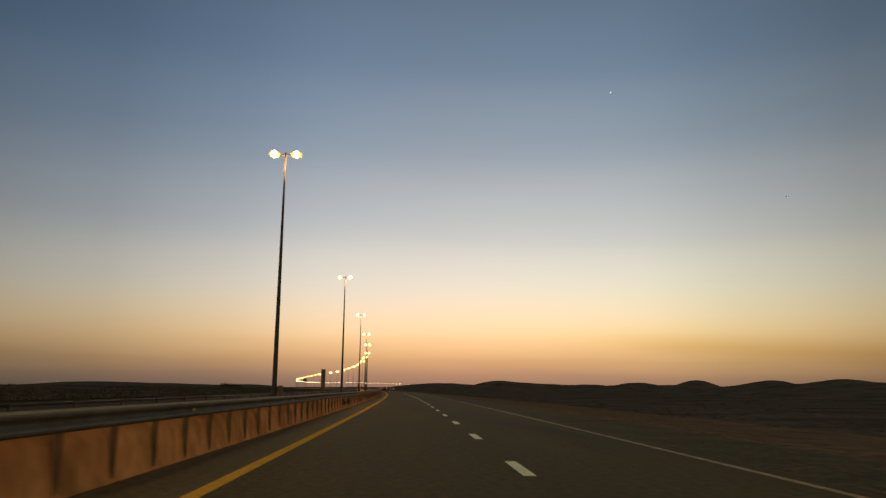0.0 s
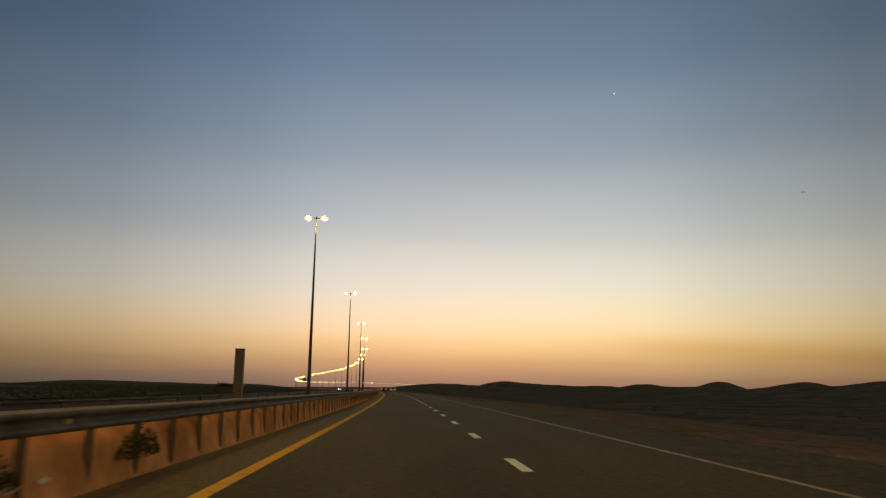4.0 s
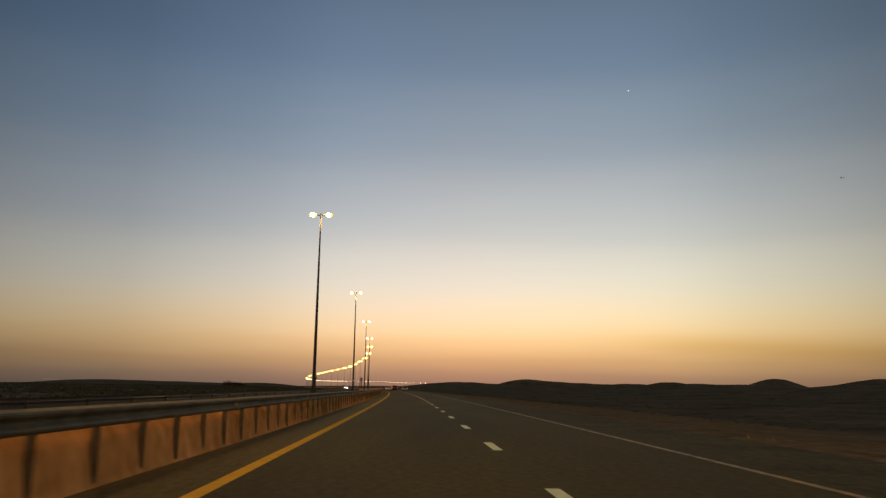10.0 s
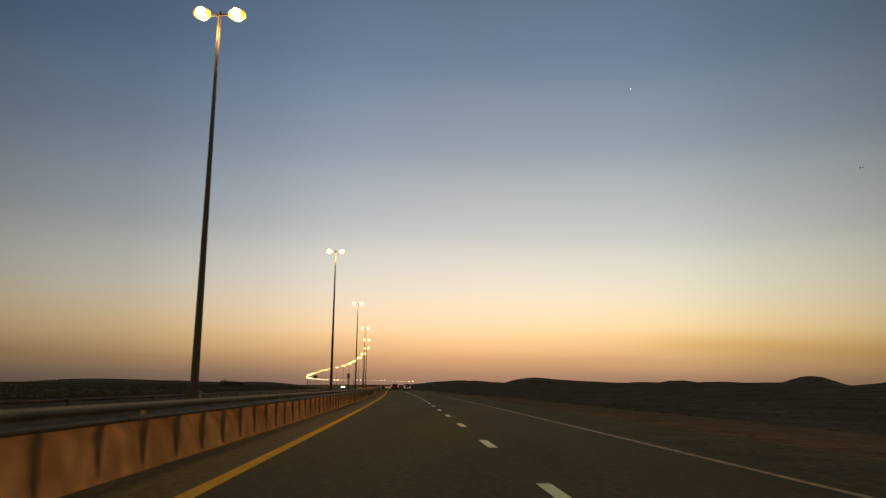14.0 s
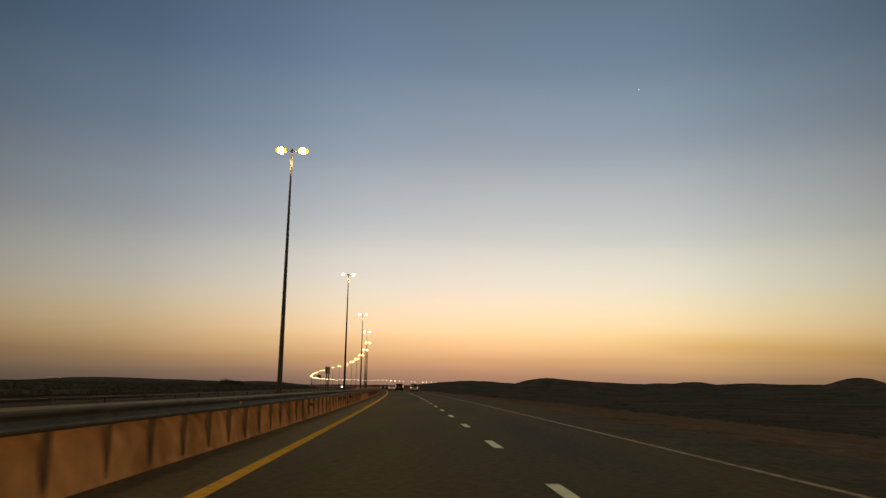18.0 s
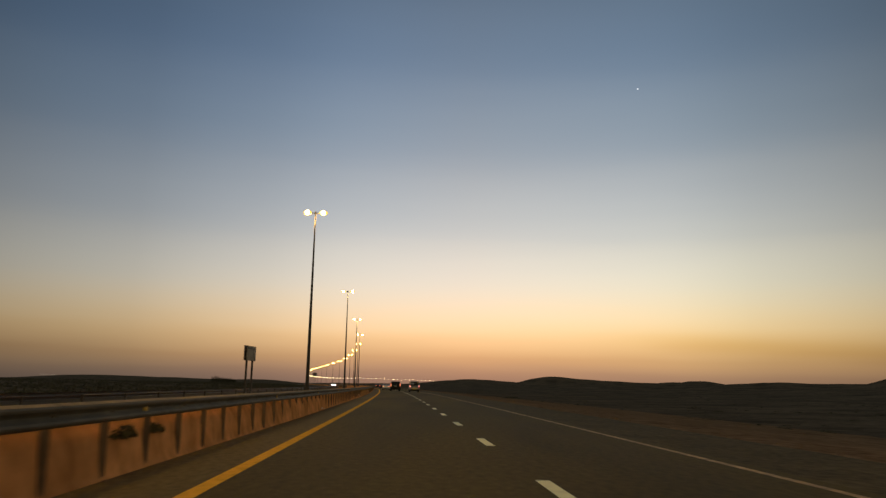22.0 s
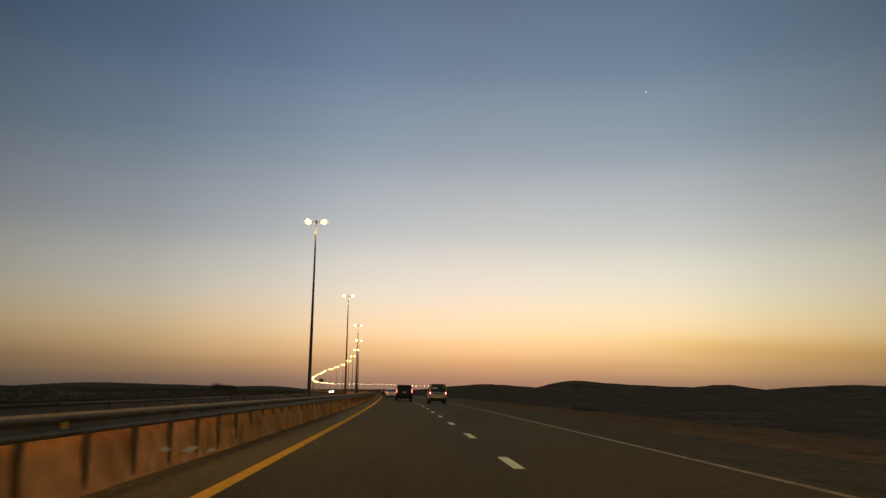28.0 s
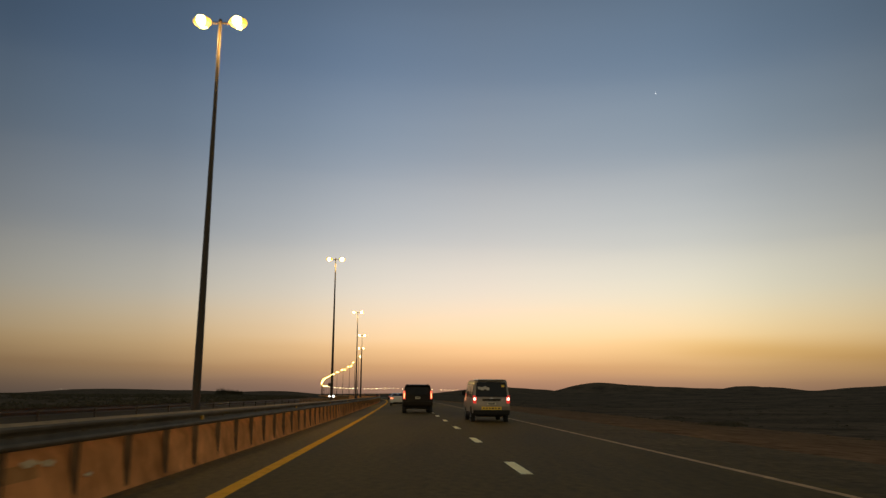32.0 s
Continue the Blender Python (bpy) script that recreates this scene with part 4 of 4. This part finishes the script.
def minibus(m):
    car = thing("minibus", m, "silver-white minibus with dirty rear and a yellow sticker band", "van")
    half = lambda z: 0.86 - max(0, z - 1.05) * 0.13 - max(0, 0.5 - z) * 0.2
    prof = [(-2.32, 0.40), (-2.36, 0.55), (-2.36, 0.78), (-2.33, 1.05), (-2.26, 1.45), (-2.16, 1.84), (-2.04, 1.95), (-1.2, 1.99), (0.9, 1.97), (1.25, 1.88),
            (1.95, 1.18), (2.30, 1.02), (2.40, 0.75), (2.38, 0.42)]
    smooth(part("body", shell(prof, half, 0.04), SILVER, car), 35)
    window = part("rear_window", quad_panel([(-0.74, -2.385, 1.16), (0.74, -2.385, 1.16), (0.67, -2.235, 1.82), (-0.67, -2.235, 1.82)], 0.014), GLASS, car)
    part("spoiler", block(-0.62, 0.62, -2.24, -2.05, 1.90, 1.955, bevel=0.02), SILVER, car)
    part("brake_strip", block(-0.2, 0.2, -2.262, -2.2, 1.80, 1.84, bevel=0.006), TRIM, car)
    for s in (-1, 1):
        lamp = part("tail_lamp", block(min(s * 0.70, s * 0.85), max(s * 0.70, s * 0.85), -2.385, -2.22, 0.86, 1.22, bevel=0.025), RED_LENS, car, "red tail lamp cluster")
        bm = tube(bmesh.new(), (s * 0.775, -2.395, 1.06), (s * 0.775, -2.37, 1.06), 0.062, 0.062, 14)
        part("bulb", bm, BRAKE, lamp, "bright lit bulb")
        for k, (y0, y1) in enumerate(((-2.0, -1.05), (-0.95, 0.0), (0.1, 0.95))):
            part("side_window", quad_panel([(s * 0.852, y0, 1.14), (s * 0.852, y1, 1.14), (s * 0.772, y1, 1.74), (s * 0.772, y0 + (0.08 if k == 0 else 0), 1.74)][::s], 0.01), GLASS, car)
        part("mirror", block(min(s * 0.86, s * 1.04), max(s * 0.86, s * 1.04), 1.45, 1.55, 1.22, 1.46, bevel=0.03), TRIM, car)
        part("wheel_arch", block(min(s * 0.8, s * 0.872), max(s * 0.8, s * 0.872), -1.78, -0.98, 0.38, 0.72, bevel=0.05), TRIM, car)
        part("side_skirt", block(min(s * 0.8, s * 0.868), max(s * 0.8, s * 0.868), -0.95, 1.0, 0.30, 0.46, bevel=0.02), TRIM, car)
        for y in (-1.38, 1.42):
            wheel(car, s * 0.78, y, 0.33, 0.2)
    bumper = part("rear_bumper", block(-0.84, 0.84, -2.43, -2.25, 0.34, 0.56, bevel=0.04), TRIM, car, "dark plastic rear bumper")
    part("garnish", block(-0.42, 0.42, -2.40, -2.34, 0.98, 1.06, bevel=0.012), TRIM, car, "dark recessed garnish")
    band = part("sticker_band", block(-0.46, 0.46, -2.405, -2.36, 0.575, 0.71, bevel=0.004), BAND, car, "yellow sticker band")
    for k in range(6):
        x = -0.40 + k * 0.14
        part("bar", block(x, x + (0.09 if k % 2 else 0.07), -2.409, -2.404, 0.61, 0.675), INK, band)
    plate = part("number_plate", block(-0.20, 0.20, -2.396, -2.36, 0.79, 0.90, bevel=0.004), PLATE, car, "white number plate")
    part("bar", block(-0.15, 0.15, -2.400, -2.395, 0.82, 0.87), INK, plate)
    part("door_handle", block(-0.1, 0.1, -2.42, -2.37, 1.075, 1.10, bevel=0.008), RIM, car)
    part("window_sticker", block(0.48, 0.60, -2.31, -2.27, 1.60, 1.70), BAND, car, "small yellow window sticker")
    part("underbody", block(-0.7, 0.7, -2.2, 2.2, 0.26, 0.42, bevel=0.02), TRIM, car)
    # a pale reflection in the glass, imitated by uneven pale blocks
    bm = bmesh.new()
    for x0, x1, z0, z1 in ((-0.62, -0.5, 1.50, 1.62), (-0.5, -0.34, 1.46, 1.56), (-0.34, -0.22, 1.50, 1.64), (-0.22, -0.08, 1.46, 1.57), (-0.60, -0.1, 1.56, 1.60)):
        piece = quad_panel([(x, -2.385 + (z - 1.16) * 0.2273 - 0.016, z) for x, z in ((x0, z0), (x1, z0), (x1, z1), (x0, z1))], 0.004)
        piece.verts.ensure_lookup_table()
        copied = {v: bm.verts.new(v.co) for v in piece.verts}
        for f in piece.faces:
            bm.faces.new([copied[v] for v in f.verts])
        piece.free()
    part("decal", bm, PALE, window, "pale sky reflection built as blocks on the glass")
    part("badge", tube(bmesh.new(), (0, -2.395, 1.10), (0, -2.365, 1.10), 0.05, 0.045, 14), RIM, car, "round metal badge")
    return car


def sedan(m, paint, label, group=""):
    car = thing("sedan", m, label, "car", group)
    half = lambda z: 0.91 - max(0, z - 0.92) * 0.42 - max(0, 0.45 - z) * 0.25
    prof = [(-2.25, 0.34), (-2.34, 0.50), (-2.35, 0.72), (-2.30, 0.94), (-2.18, 1.05), (-1.70, 1.09), (-1.05, 1.38), (-0.4, 1.46), (0.25, 1.45), (0.6, 1.36),
            (1.25, 1.00), (2.05, 0.88), (2.28, 0.74), (2.32, 0.5), (2.22, 0.32)]
    smooth(part("body", shell(prof, half, 0.05), paint, car), 35)
    part("rear_window", quad_panel([(-0.70, -1.72, 1.09), (0.70, -1.72, 1.09), (0.58, -1.06, 1.38), (-0.58, -1.06, 1.38)], 0.014), GLASS, car)
    for s in (-1, 1):
        lamp = part("tail_lamp", block(min(s * 0.50, s * 0.86), max(s * 0.50, s * 0.86), -2.375, -2.22, 0.78, 0.93, bevel=0.025), TAIL_HOT, car, "lit red tail lamp")
        part("lens_bar", block(min(s * 0.55, s * 0.8), max(s * 0.55, s * 0.8), -2.385, -2.37, 0.82, 0.88, bevel=0.005), TAIL, lamp)
        part("side_window", quad_panel([(s * 0.86, -1.35, 1.08), (s * 0.86, 0.9, 1.06), (s * 0.74, 0.35, 1.36), (s * 0.745, -0.85, 1.36)][::s], 0.01), GLASS, car)
        part("mirror", block(min(s * 0.88, s * 1.02), max(s * 0.88, s * 1.02), 0.72, 0.82, 0.98, 1.1, bevel=0.02), paint, car)
        part("headlamp", block(min(s * 0.48, s * 0.82), max(s * 0.48, s * 0.82), 2.2, 2.33, 0.64, 0.78, bevel=0.02), PALE, car)
        for y in (-1.4, 1.4):
            wheel(car, s * 0.79, y, 0.32, 0.22)
    bumper = part("rear_bumper", block(-0.86, 0.86, -2.40, -2.2, 0.36, 0.62, bevel=0.05), paint, car)
    part("diffuser", block(-0.55, 0.55, -2.405, -2.25, 0.32, 0.42, bevel=0.015), TRIM, bumper)
    plate = part("number_plate", block(-0.24, 0.24, -2.38, -2.34, 0.66, 0.77, bevel=0.004), PLATE, car)
    part("bar", block(-0.18, 0.18, -2.384, -2.379, 0.69, 0.74), INK, plate)
    part("underbody", block(-0.72, 0.72, -2.1, 2.1, 0.2, 0.36, bevel=0.02), TRIM, car)
    return car


suv(along(379.8, 0.77, 0.0, 0.3))
minibus(along(362.6, 3.82, 0.0, 0.5))
sedan(along(415.2, -0.70, 0.0), PEARL, "pearl white saloon car with lit red tail lamps")
far_car = sedan(along(490, -0.5, 0.0), DARK_PAINT, "dark saloon car with red tail lamps far ahead", "cars far ahead")
for s, lat in ((540, 0.0), (590, 3.6), (660, -0.2), (760, 0.3)):
    copy_thing(far_car, along(s, lat, 0.0))


def oncoming(m):
    car = thing("oncoming_car", m, "oncoming car with bright white headlamps", "car")
    half = lambda z: 0.91 - max(0, z - 0.92) * 0.42
    prof = [(-2.25, 0.34), (-2.35, 0.72), (-2.18, 1.05), (-1.05, 1.40), (0.25, 1.46), (1.25, 1.00), (2.05, 0.88), (2.32, 0.6), (2.22, 0.32)]
    smooth(part("body", shell(prof, half, 0.05), PEARL, car), 35)
    part("windscreen", quad_panel([(0.66, 1.24, 1.01), (-0.66, 1.24, 1.01), (-0.56, 0.35, 1.42), (0.56, 0.35, 1.42)], 0.014), GLASS, car)
    for s in (-1, 1):
        part("headlamp", block(min(s * 0.42, s * 0.82), max(s * 0.42, s * 0.82), 2.16, 2.36, 0.58, 0.80, bevel=0.03), HEADLIGHT, car, "lit white headlamp")
        for y in (-1.4, 1.4):
            wheel(car, s * 0.79, y, 0.32, 0.22)
    part("grille", block(-0.35, 0.35, 2.28, 2.36, 0.48, 0.68, bevel=0.02), TRIM, car)
    return car


oncoming(along(580, -18.0, 0.0, 180))


from mathutils.bvhtree import BVHTree


# ---- shrubs, litter and stones ----
def foliage(n, rx, ry, rz, size, seed, z0=0.0):
    """Many small folded leaves in an uneven mound."""
    rnd = random.Random(seed)
    verts, faces = [], []
    for _ in range(n):
        a, u = rnd.uniform(0, math.tau), rnd.random() ** 0.5
        x, y = u * math.cos(a), u * math.sin(a)
        lump = 0.65 + 0.5 * noise.noise((x * 2.3 + seed, y * 2.3, seed * 0.7))
        z = rnd.random() ** 0.7 * max(0.08, (1 - u * u)) ** 0.5 * lump
        c = Vector((x * rx * (0.8 + 0.4 * lump), y * ry, z0 + z * rz))
        d = Vector((rnd.uniform(-1, 1), rnd.uniform(-1, 1), rnd.uniform(-0.3, 1))).normalized() * size * rnd.uniform(0.6, 1.4)
        e = d.cross(Vector((rnd.uniform(-1, 1), rnd.uniform(-1, 1), rnd.uniform(-1, 1)))).normalized() * size * rnd.uniform(0.25, 0.5)
        b = len(verts)
        verts += [c - d * 0.5, c + e * 0.5 + d * 0.05, c + d * 0.6, c - e * 0.5]
        faces += [(b, b + 1, b + 2), (b, b + 2, b + 3)]
    return verts, faces


def shrub(m, rx, ry, rz, n, seed, label, size=0.12, group="desert shrubs", leaf=SHRUB):
    ob = thing("shrub", m, label, "shrub", group)
    v, f = foliage(n, rx, ry, rz, size, seed)
    mesh_from("foliage", v, f, leaf, ob)
    rnd = random.Random(seed + 50)
    bm = bmesh.new()
    for _ in range(7):
        a, r = rnd.uniform(0, math.tau), rnd.uniform(0.2, 0.7)
        tube(bm, (0, 0, -0.05), (rx * r * math.cos(a), ry * r * math.sin(a), rz * rnd.uniform(0.4, 0.9)), 0.02, 0.006, 5)
    part("stem", bm, TWIG, ob)
    return ob


def bvh(ob):
    return BVHTree.FromPolygons([v.co for v in ob.data.vertices], [tuple(p.vertices) for p in ob.data.polygons])


GROUND_BVH, STRIP_BVH = bvh(ground), [bvh(ob) for ob in (verge, far_verge, median)]


def ground_z(x, y):
    """Height of the ground sheet under a place."""
    place = GROUND_BVH.ray_cast((x, y, 200), (0, 0, -1))[0]
    return place.z if place else -0.25


def verge_z(s, lat):
    p = at(s, lat)
    z = ground_z(p.x, p.y)
    for tree_of in STRIP_BVH:
        place = tree_of.ray_cast((p.x, p.y, 200), (0, 0, -1))[0]
        if place:
            z = max(z, place.z)
    return z


# the long dark thicket and its neighbours on the plain to the right
for s, lat, rx, ry, rz, n, seed in ((387.0, 26.0, 2.0, 1.5, 0.62, 1400, 1), (412.0, 31.0, 1.2, 0.9, 0.5, 500, 3)):
    shrub(along(s, lat, verge_z(s, lat) - 0.03), rx, ry, rz, n, seed, "low dark dry shrub spreading on the sandy plain", 0.13)
rnd = random.Random(7)
for k in range(70):
    s, lat = rnd.uniform(20, 620), rnd.uniform(34, 150)
    r = rnd.uniform(0.3, 0.9)
    shrub(along(s, lat, verge_z(s, lat) - 0.03), r, r * rnd.uniform(0.7, 1.1), r * rnd.uniform(0.4, 0.7), int(90 + 110 * r), 100 + k, "small dark dry desert shrub on stony ground", 0.13)
for k in range(36):
    s, lat = rnd.uniform(30, 560), -rnd.uniform(32, 150)
    r = rnd.uniform(0.5, 1.5)
    shrub(along(s, lat, verge_z(s, lat) - 0.03), r, r * rnd.uniform(0.7, 1.1), r * rnd.uniform(0.5, 0.9), int(90 + 110 * r), 300 + k, "dark dry shrub beyond the opposite carriageway", 0.16)

def bank_lat(s, z):
    """Where the face of the sand bank stands at a height."""
    p, q = at(s, -3.2), at(s, -4.2)
    place = STRIP_BVH[2].ray_cast((p.x, p.y, z), (q - p).normalized())[0]
    return -3.2 - math.hypot(place.x - p.x, place.y - p.y)


# green weeds growing through the rail, and windblown rubbish caught on the bank;
# the small weeds past s = 99 stand in for shaded hollows under the rail
for s, z, r, h, seed in ((47.0, 0.24, 0.85, 0.50, 11), (51.2, 0.24, 0.9, 0.50, 12), (103.5, 0.46, 0.5, 0.20, 16), (99.3, 0.46, 0.25, 0.14, 17), (212.4, 0.46, 0.4, 0.16, 18),
                         (225.9, 0.46, 0.55, 0.22, 19), (228.9, 0.46, 0.6, 0.18, 20), (233.9, 0.46, 0.5, 0.2, 13), (235.2, 0.46, 0.45, 0.16, 15)):
    shrub(along(s, bank_lat(s, z) - 0.02, z), 0.13, r, h, int(500 + 900 * r * h), seed, "dusty green weed on the sand bank, the small ones standing in for shaded hollows", 0.07, "weeds on the sand bank", WEED)


def rag(m, w, d, h, seed):
    """A crumpled scrap of sheeting."""
    rnd = random.Random(seed)
    bm = bmesh.new()
    bmesh.ops.create_grid(bm, x_segments=7, y_segments=14, size=0.5)
    for v in bm.verts:
        v.co.x *= max(0.15, 1 - 3.4 * v.co.y ** 2 + 0.9 * noise.noise((v.co.y * 7, seed, 3)))
        v.co.x = v.co.x * w * (1 + 0.9 * noise.noise((v.co.y * 5, seed, 0))) + 0.3 * w * noise.noise((v.co.y * 3, seed, 7))
        v.co.y *= d * (1 + 0.4 * noise.noise((v.co.x * 3, seed, 4)))
        v.co.z = h * (0.5 + noise.noise((v.co.x * 5 + seed, v.co.y * 7, 1)))
    bmesh.ops.solidify(bm, geom=bm.faces[:], thickness=0.006)
    ob = part("litter", bm, LITTER)
    ob.matrix_basis = m
    return tagged(smooth(ob, 60), "pale crumpled plastic scrap lying on the sand bank", "litter", "litter on the bank")


LEAN = Matrix.Rotation(radians(70), 4, "Y")
for s, z, w, d, seed in ((38.3, 0.62, 0.08, 0.5, 1), (47.6, 0.25, 0.10, 0.4, 2), (48.3, 0.25, 0.07, 0.3, 3), (259.6, 0.10, 0.06, 0.7, 5), (260.9, 0.05, 0.05, 0.45, 4),
                           (296.3, 0.28, 0.08, 0.6, 6), (297.6, 0.19, 0.10, 1.0, 10), (299.1, 0.06, 0.06, 0.7, 14), (328.6, 0.45, 0.07, 0.3, 7), (329.3, 0.40, 0.05, 0.25, 15),
                           (330.0, 0.39, 0.07, 0.35, 8), (331.0, 0.34, 0.06, 0.3, 9), (332.9, 0.54, 0.08, 0.4, 11), (333.3, 0.51, 0.07, 0.3, 16), (334.3, 0.30, 0.05, 0.22, 12)):
    rag(along(s, bank_lat(s, z) + 0.012, z) @ LEAN, w, d, 0.03, seed)


def pebbles():
    """Loose stones along the shoulder's edge and the foot of the bank."""
    rnd = random.Random(21)
    verts, faces = [], []
    for _ in range(2600):
        s = rnd.uniform(2, 330)
        lat = rnd.gauss(9.5, 0.5) if rnd.random() < 0.7 else -3.72 + abs(rnd.gauss(0, 0.08))
        z = (-0.08 if lat > 0 else 0.0)
        r = rnd.uniform(0.012, 0.045) * (1.4 if lat > 0 else 0.8)
        p = at(s, lat, z)
        b = len(verts)
        for k in range(5):
            a = k * math.tau / 5 + rnd.random()
            verts.append((p.x + r * rnd.uniform(0.7, 1.2) * math.cos(a), p.y + r * rnd.uniform(0.7, 1.3) * math.sin(a), p.z - 0.01))
        verts.append((p.x, p.y, p.z + r * rnd.uniform(0.5, 1.0)))
        faces += [(b + k, b + (k + 1) % 5, b + 5) for k in range(5)]
    ob = mesh_from("pebbles", verts, faces, VERGE)
    tagged(ob, "loose brown pebbles scattered along the road edges", "stones", kind="stuff")


pebbles()


# ---- the far grove, the town's lamps and an aircraft ----
def tree(m, h, seed):
    ob = thing("tree", m, "dark flat-topped desert tree on the far plain", "tree", "trees of the far grove")
    rnd = random.Random(seed)
    bm = tube(bmesh.new(), (0, 0, -0.5), (0.1, 0, h * 0.5), 0.28, 0.16, 8)
    for k in range(5):
        a = k * 1.3 + rnd.random()
        tube(bm, (0.1, 0, h * 0.42), (h * 0.3 * math.cos(a), h * 0.3 * math.sin(a), h * rnd.uniform(0.65, 0.85)), 0.12, 0.04, 6)
    part("trunk", bm, TWIG, ob)
    v, f = foliage(2600, h * 0.72, h * 0.6, h * 1.2, 0.7, seed, h * 0.04)
    mesh_from("crown", v, f, SHRUB, ob)
    return ob


for k, (dx, dy, h) in enumerate(((-14, 4, 8.4), (-9, -3, 8.0), (-4, 5, 7.6), (2, 0, 6.0), (7, 4, 5.8), (13, -2, 5.2))):
    x, y = -297 + dx, 1283 + dy
    tree(pose(x, y, ground_z(x, y)), h, 40 + k)


rnd = random.Random(77)
for k in range(60):
    x, y = -rnd.uniform(260, 700), rnd.uniform(640, 1300)
    r = rnd.uniform(1.2, 3.2)
    shrub(pose(x, y, ground_z(x, y) - 0.1, 0, 0, rnd.uniform(0, 360)), r, r * 0.8, r * rnd.uniform(0.4, 0.7), 120, 600 + k, "dark scrub bush on the far plain", 0.6, "scrub on the far plain")


def far_lamp(x, y, h):
    z = ground_z(x, y)
    ob = thing("far_lamp_mast", pose(x, y, z), "slim lamp mast with a lit head in the distant town", "lamp mast", "lamps of the distant town")
    part("mast", tube(bmesh.new(), (0, 0, -0.5), (0, 0, h), 0.35, 0.2, 8), POLE, ob)
    bm = bmesh.new()
    bmesh.ops.create_icosphere(bm, subdivisions=1, radius=1.0, matrix=Matrix.Translation((0, 0, h)) @ Matrix.Diagonal((1, 1, 0.6, 1)))
    part("lit_head", bm, CITY, ob)


def scrub_field(label, count, s0, s1, lat0, lat1, r0, r1, leaf, seed):
    """Low tufts strewn over the plain, too many to count."""
    rnd = random.Random(seed)
    verts, faces = [], []
    while count:
        s, lat = rnd.uniform(s0, s1), lat0 + (lat1 - lat0) * rnd.random() ** 1.6
        p = at(s, lat)
        if noise.noise((p.x / 35, p.y / 35, seed)) < rnd.uniform(-0.5, 0.35):
            continue
        count -= 1
        r = rnd.uniform(r0, r1)
        m = pose(p.x, p.y, verge_z(s, lat) - 0.04, 0, 0, rnd.uniform(0, 360))
        v, f = foliage(16, r, r * 0.8, r * rnd.uniform(0.35, 0.8), leaf * (0.6 + r), rnd.randrange(9999))
        b = len(verts)
        verts += [m @ c for c in v]
        faces += [tuple(b + i for i in q) for q in f]
    tagged(mesh_from("scrub", verts, faces, SHRUB), label, "scrub", kind="stuff")


scrub_field("low dry tufts scattered over the stony plain beside the road", 2600, 10, 900, 25, 240, 0.15, 0.5, 0.22, 3)
# this dense field is added to make the unlit left plain dark enough
scrub_field("dark scrub added to dim the plain beyond the opposite carriageway", 16000, 10, 1250, -33, -420, 0.5, 1.4, 0.36, 4)

rnd = random.Random(5)
for k in range(7):
    far_lamp(-1625 + k * 16 + rnd.uniform(-8, 8), 3350 + rnd.uniform(-40, 40), 14 + rnd.uniform(-1, 2))


def aircraft(m):
    ob = thing("aircraft", m, "small pale aircraft with a lit lamp high in the sky", "aircraft")
    bm = bmesh.new()
    tube(bm, (-3.2, 0, 0), (2.4, 0, 0), 0.35, 0.5, 10)
    tube(bm, (2.4, 0, 0), (3.6, 0, 0), 0.5, 0.12, 10)
    smooth(part("fuselage", bm, PALE, ob))
    part("wing", block(-0.4, 0.9, -4.0, 4.0, -0.08, 0.08, bevel=0.03), PALE, ob)
    part("tailplane", block(-3.2, -2.5, -1.4, 1.4, 0.1, 0.2, bevel=0.02), PALE, ob)
    part("fin", block(-3.2, -2.4, -0.06, 0.06, 0.2, 1.5, bevel=0.02), PALE, ob)
    bm = bmesh.new()
    bmesh.ops.create_icosphere(bm, subdivisions=2, radius=0.45, matrix=Matrix.Translation((0.4, 0, -0.3)))
    part("lamp", bm, STAR_GLOW, ob, "lit white lamp")
    return ob


aircraft(pose(610, 1173, 316, 0, 0, 20))
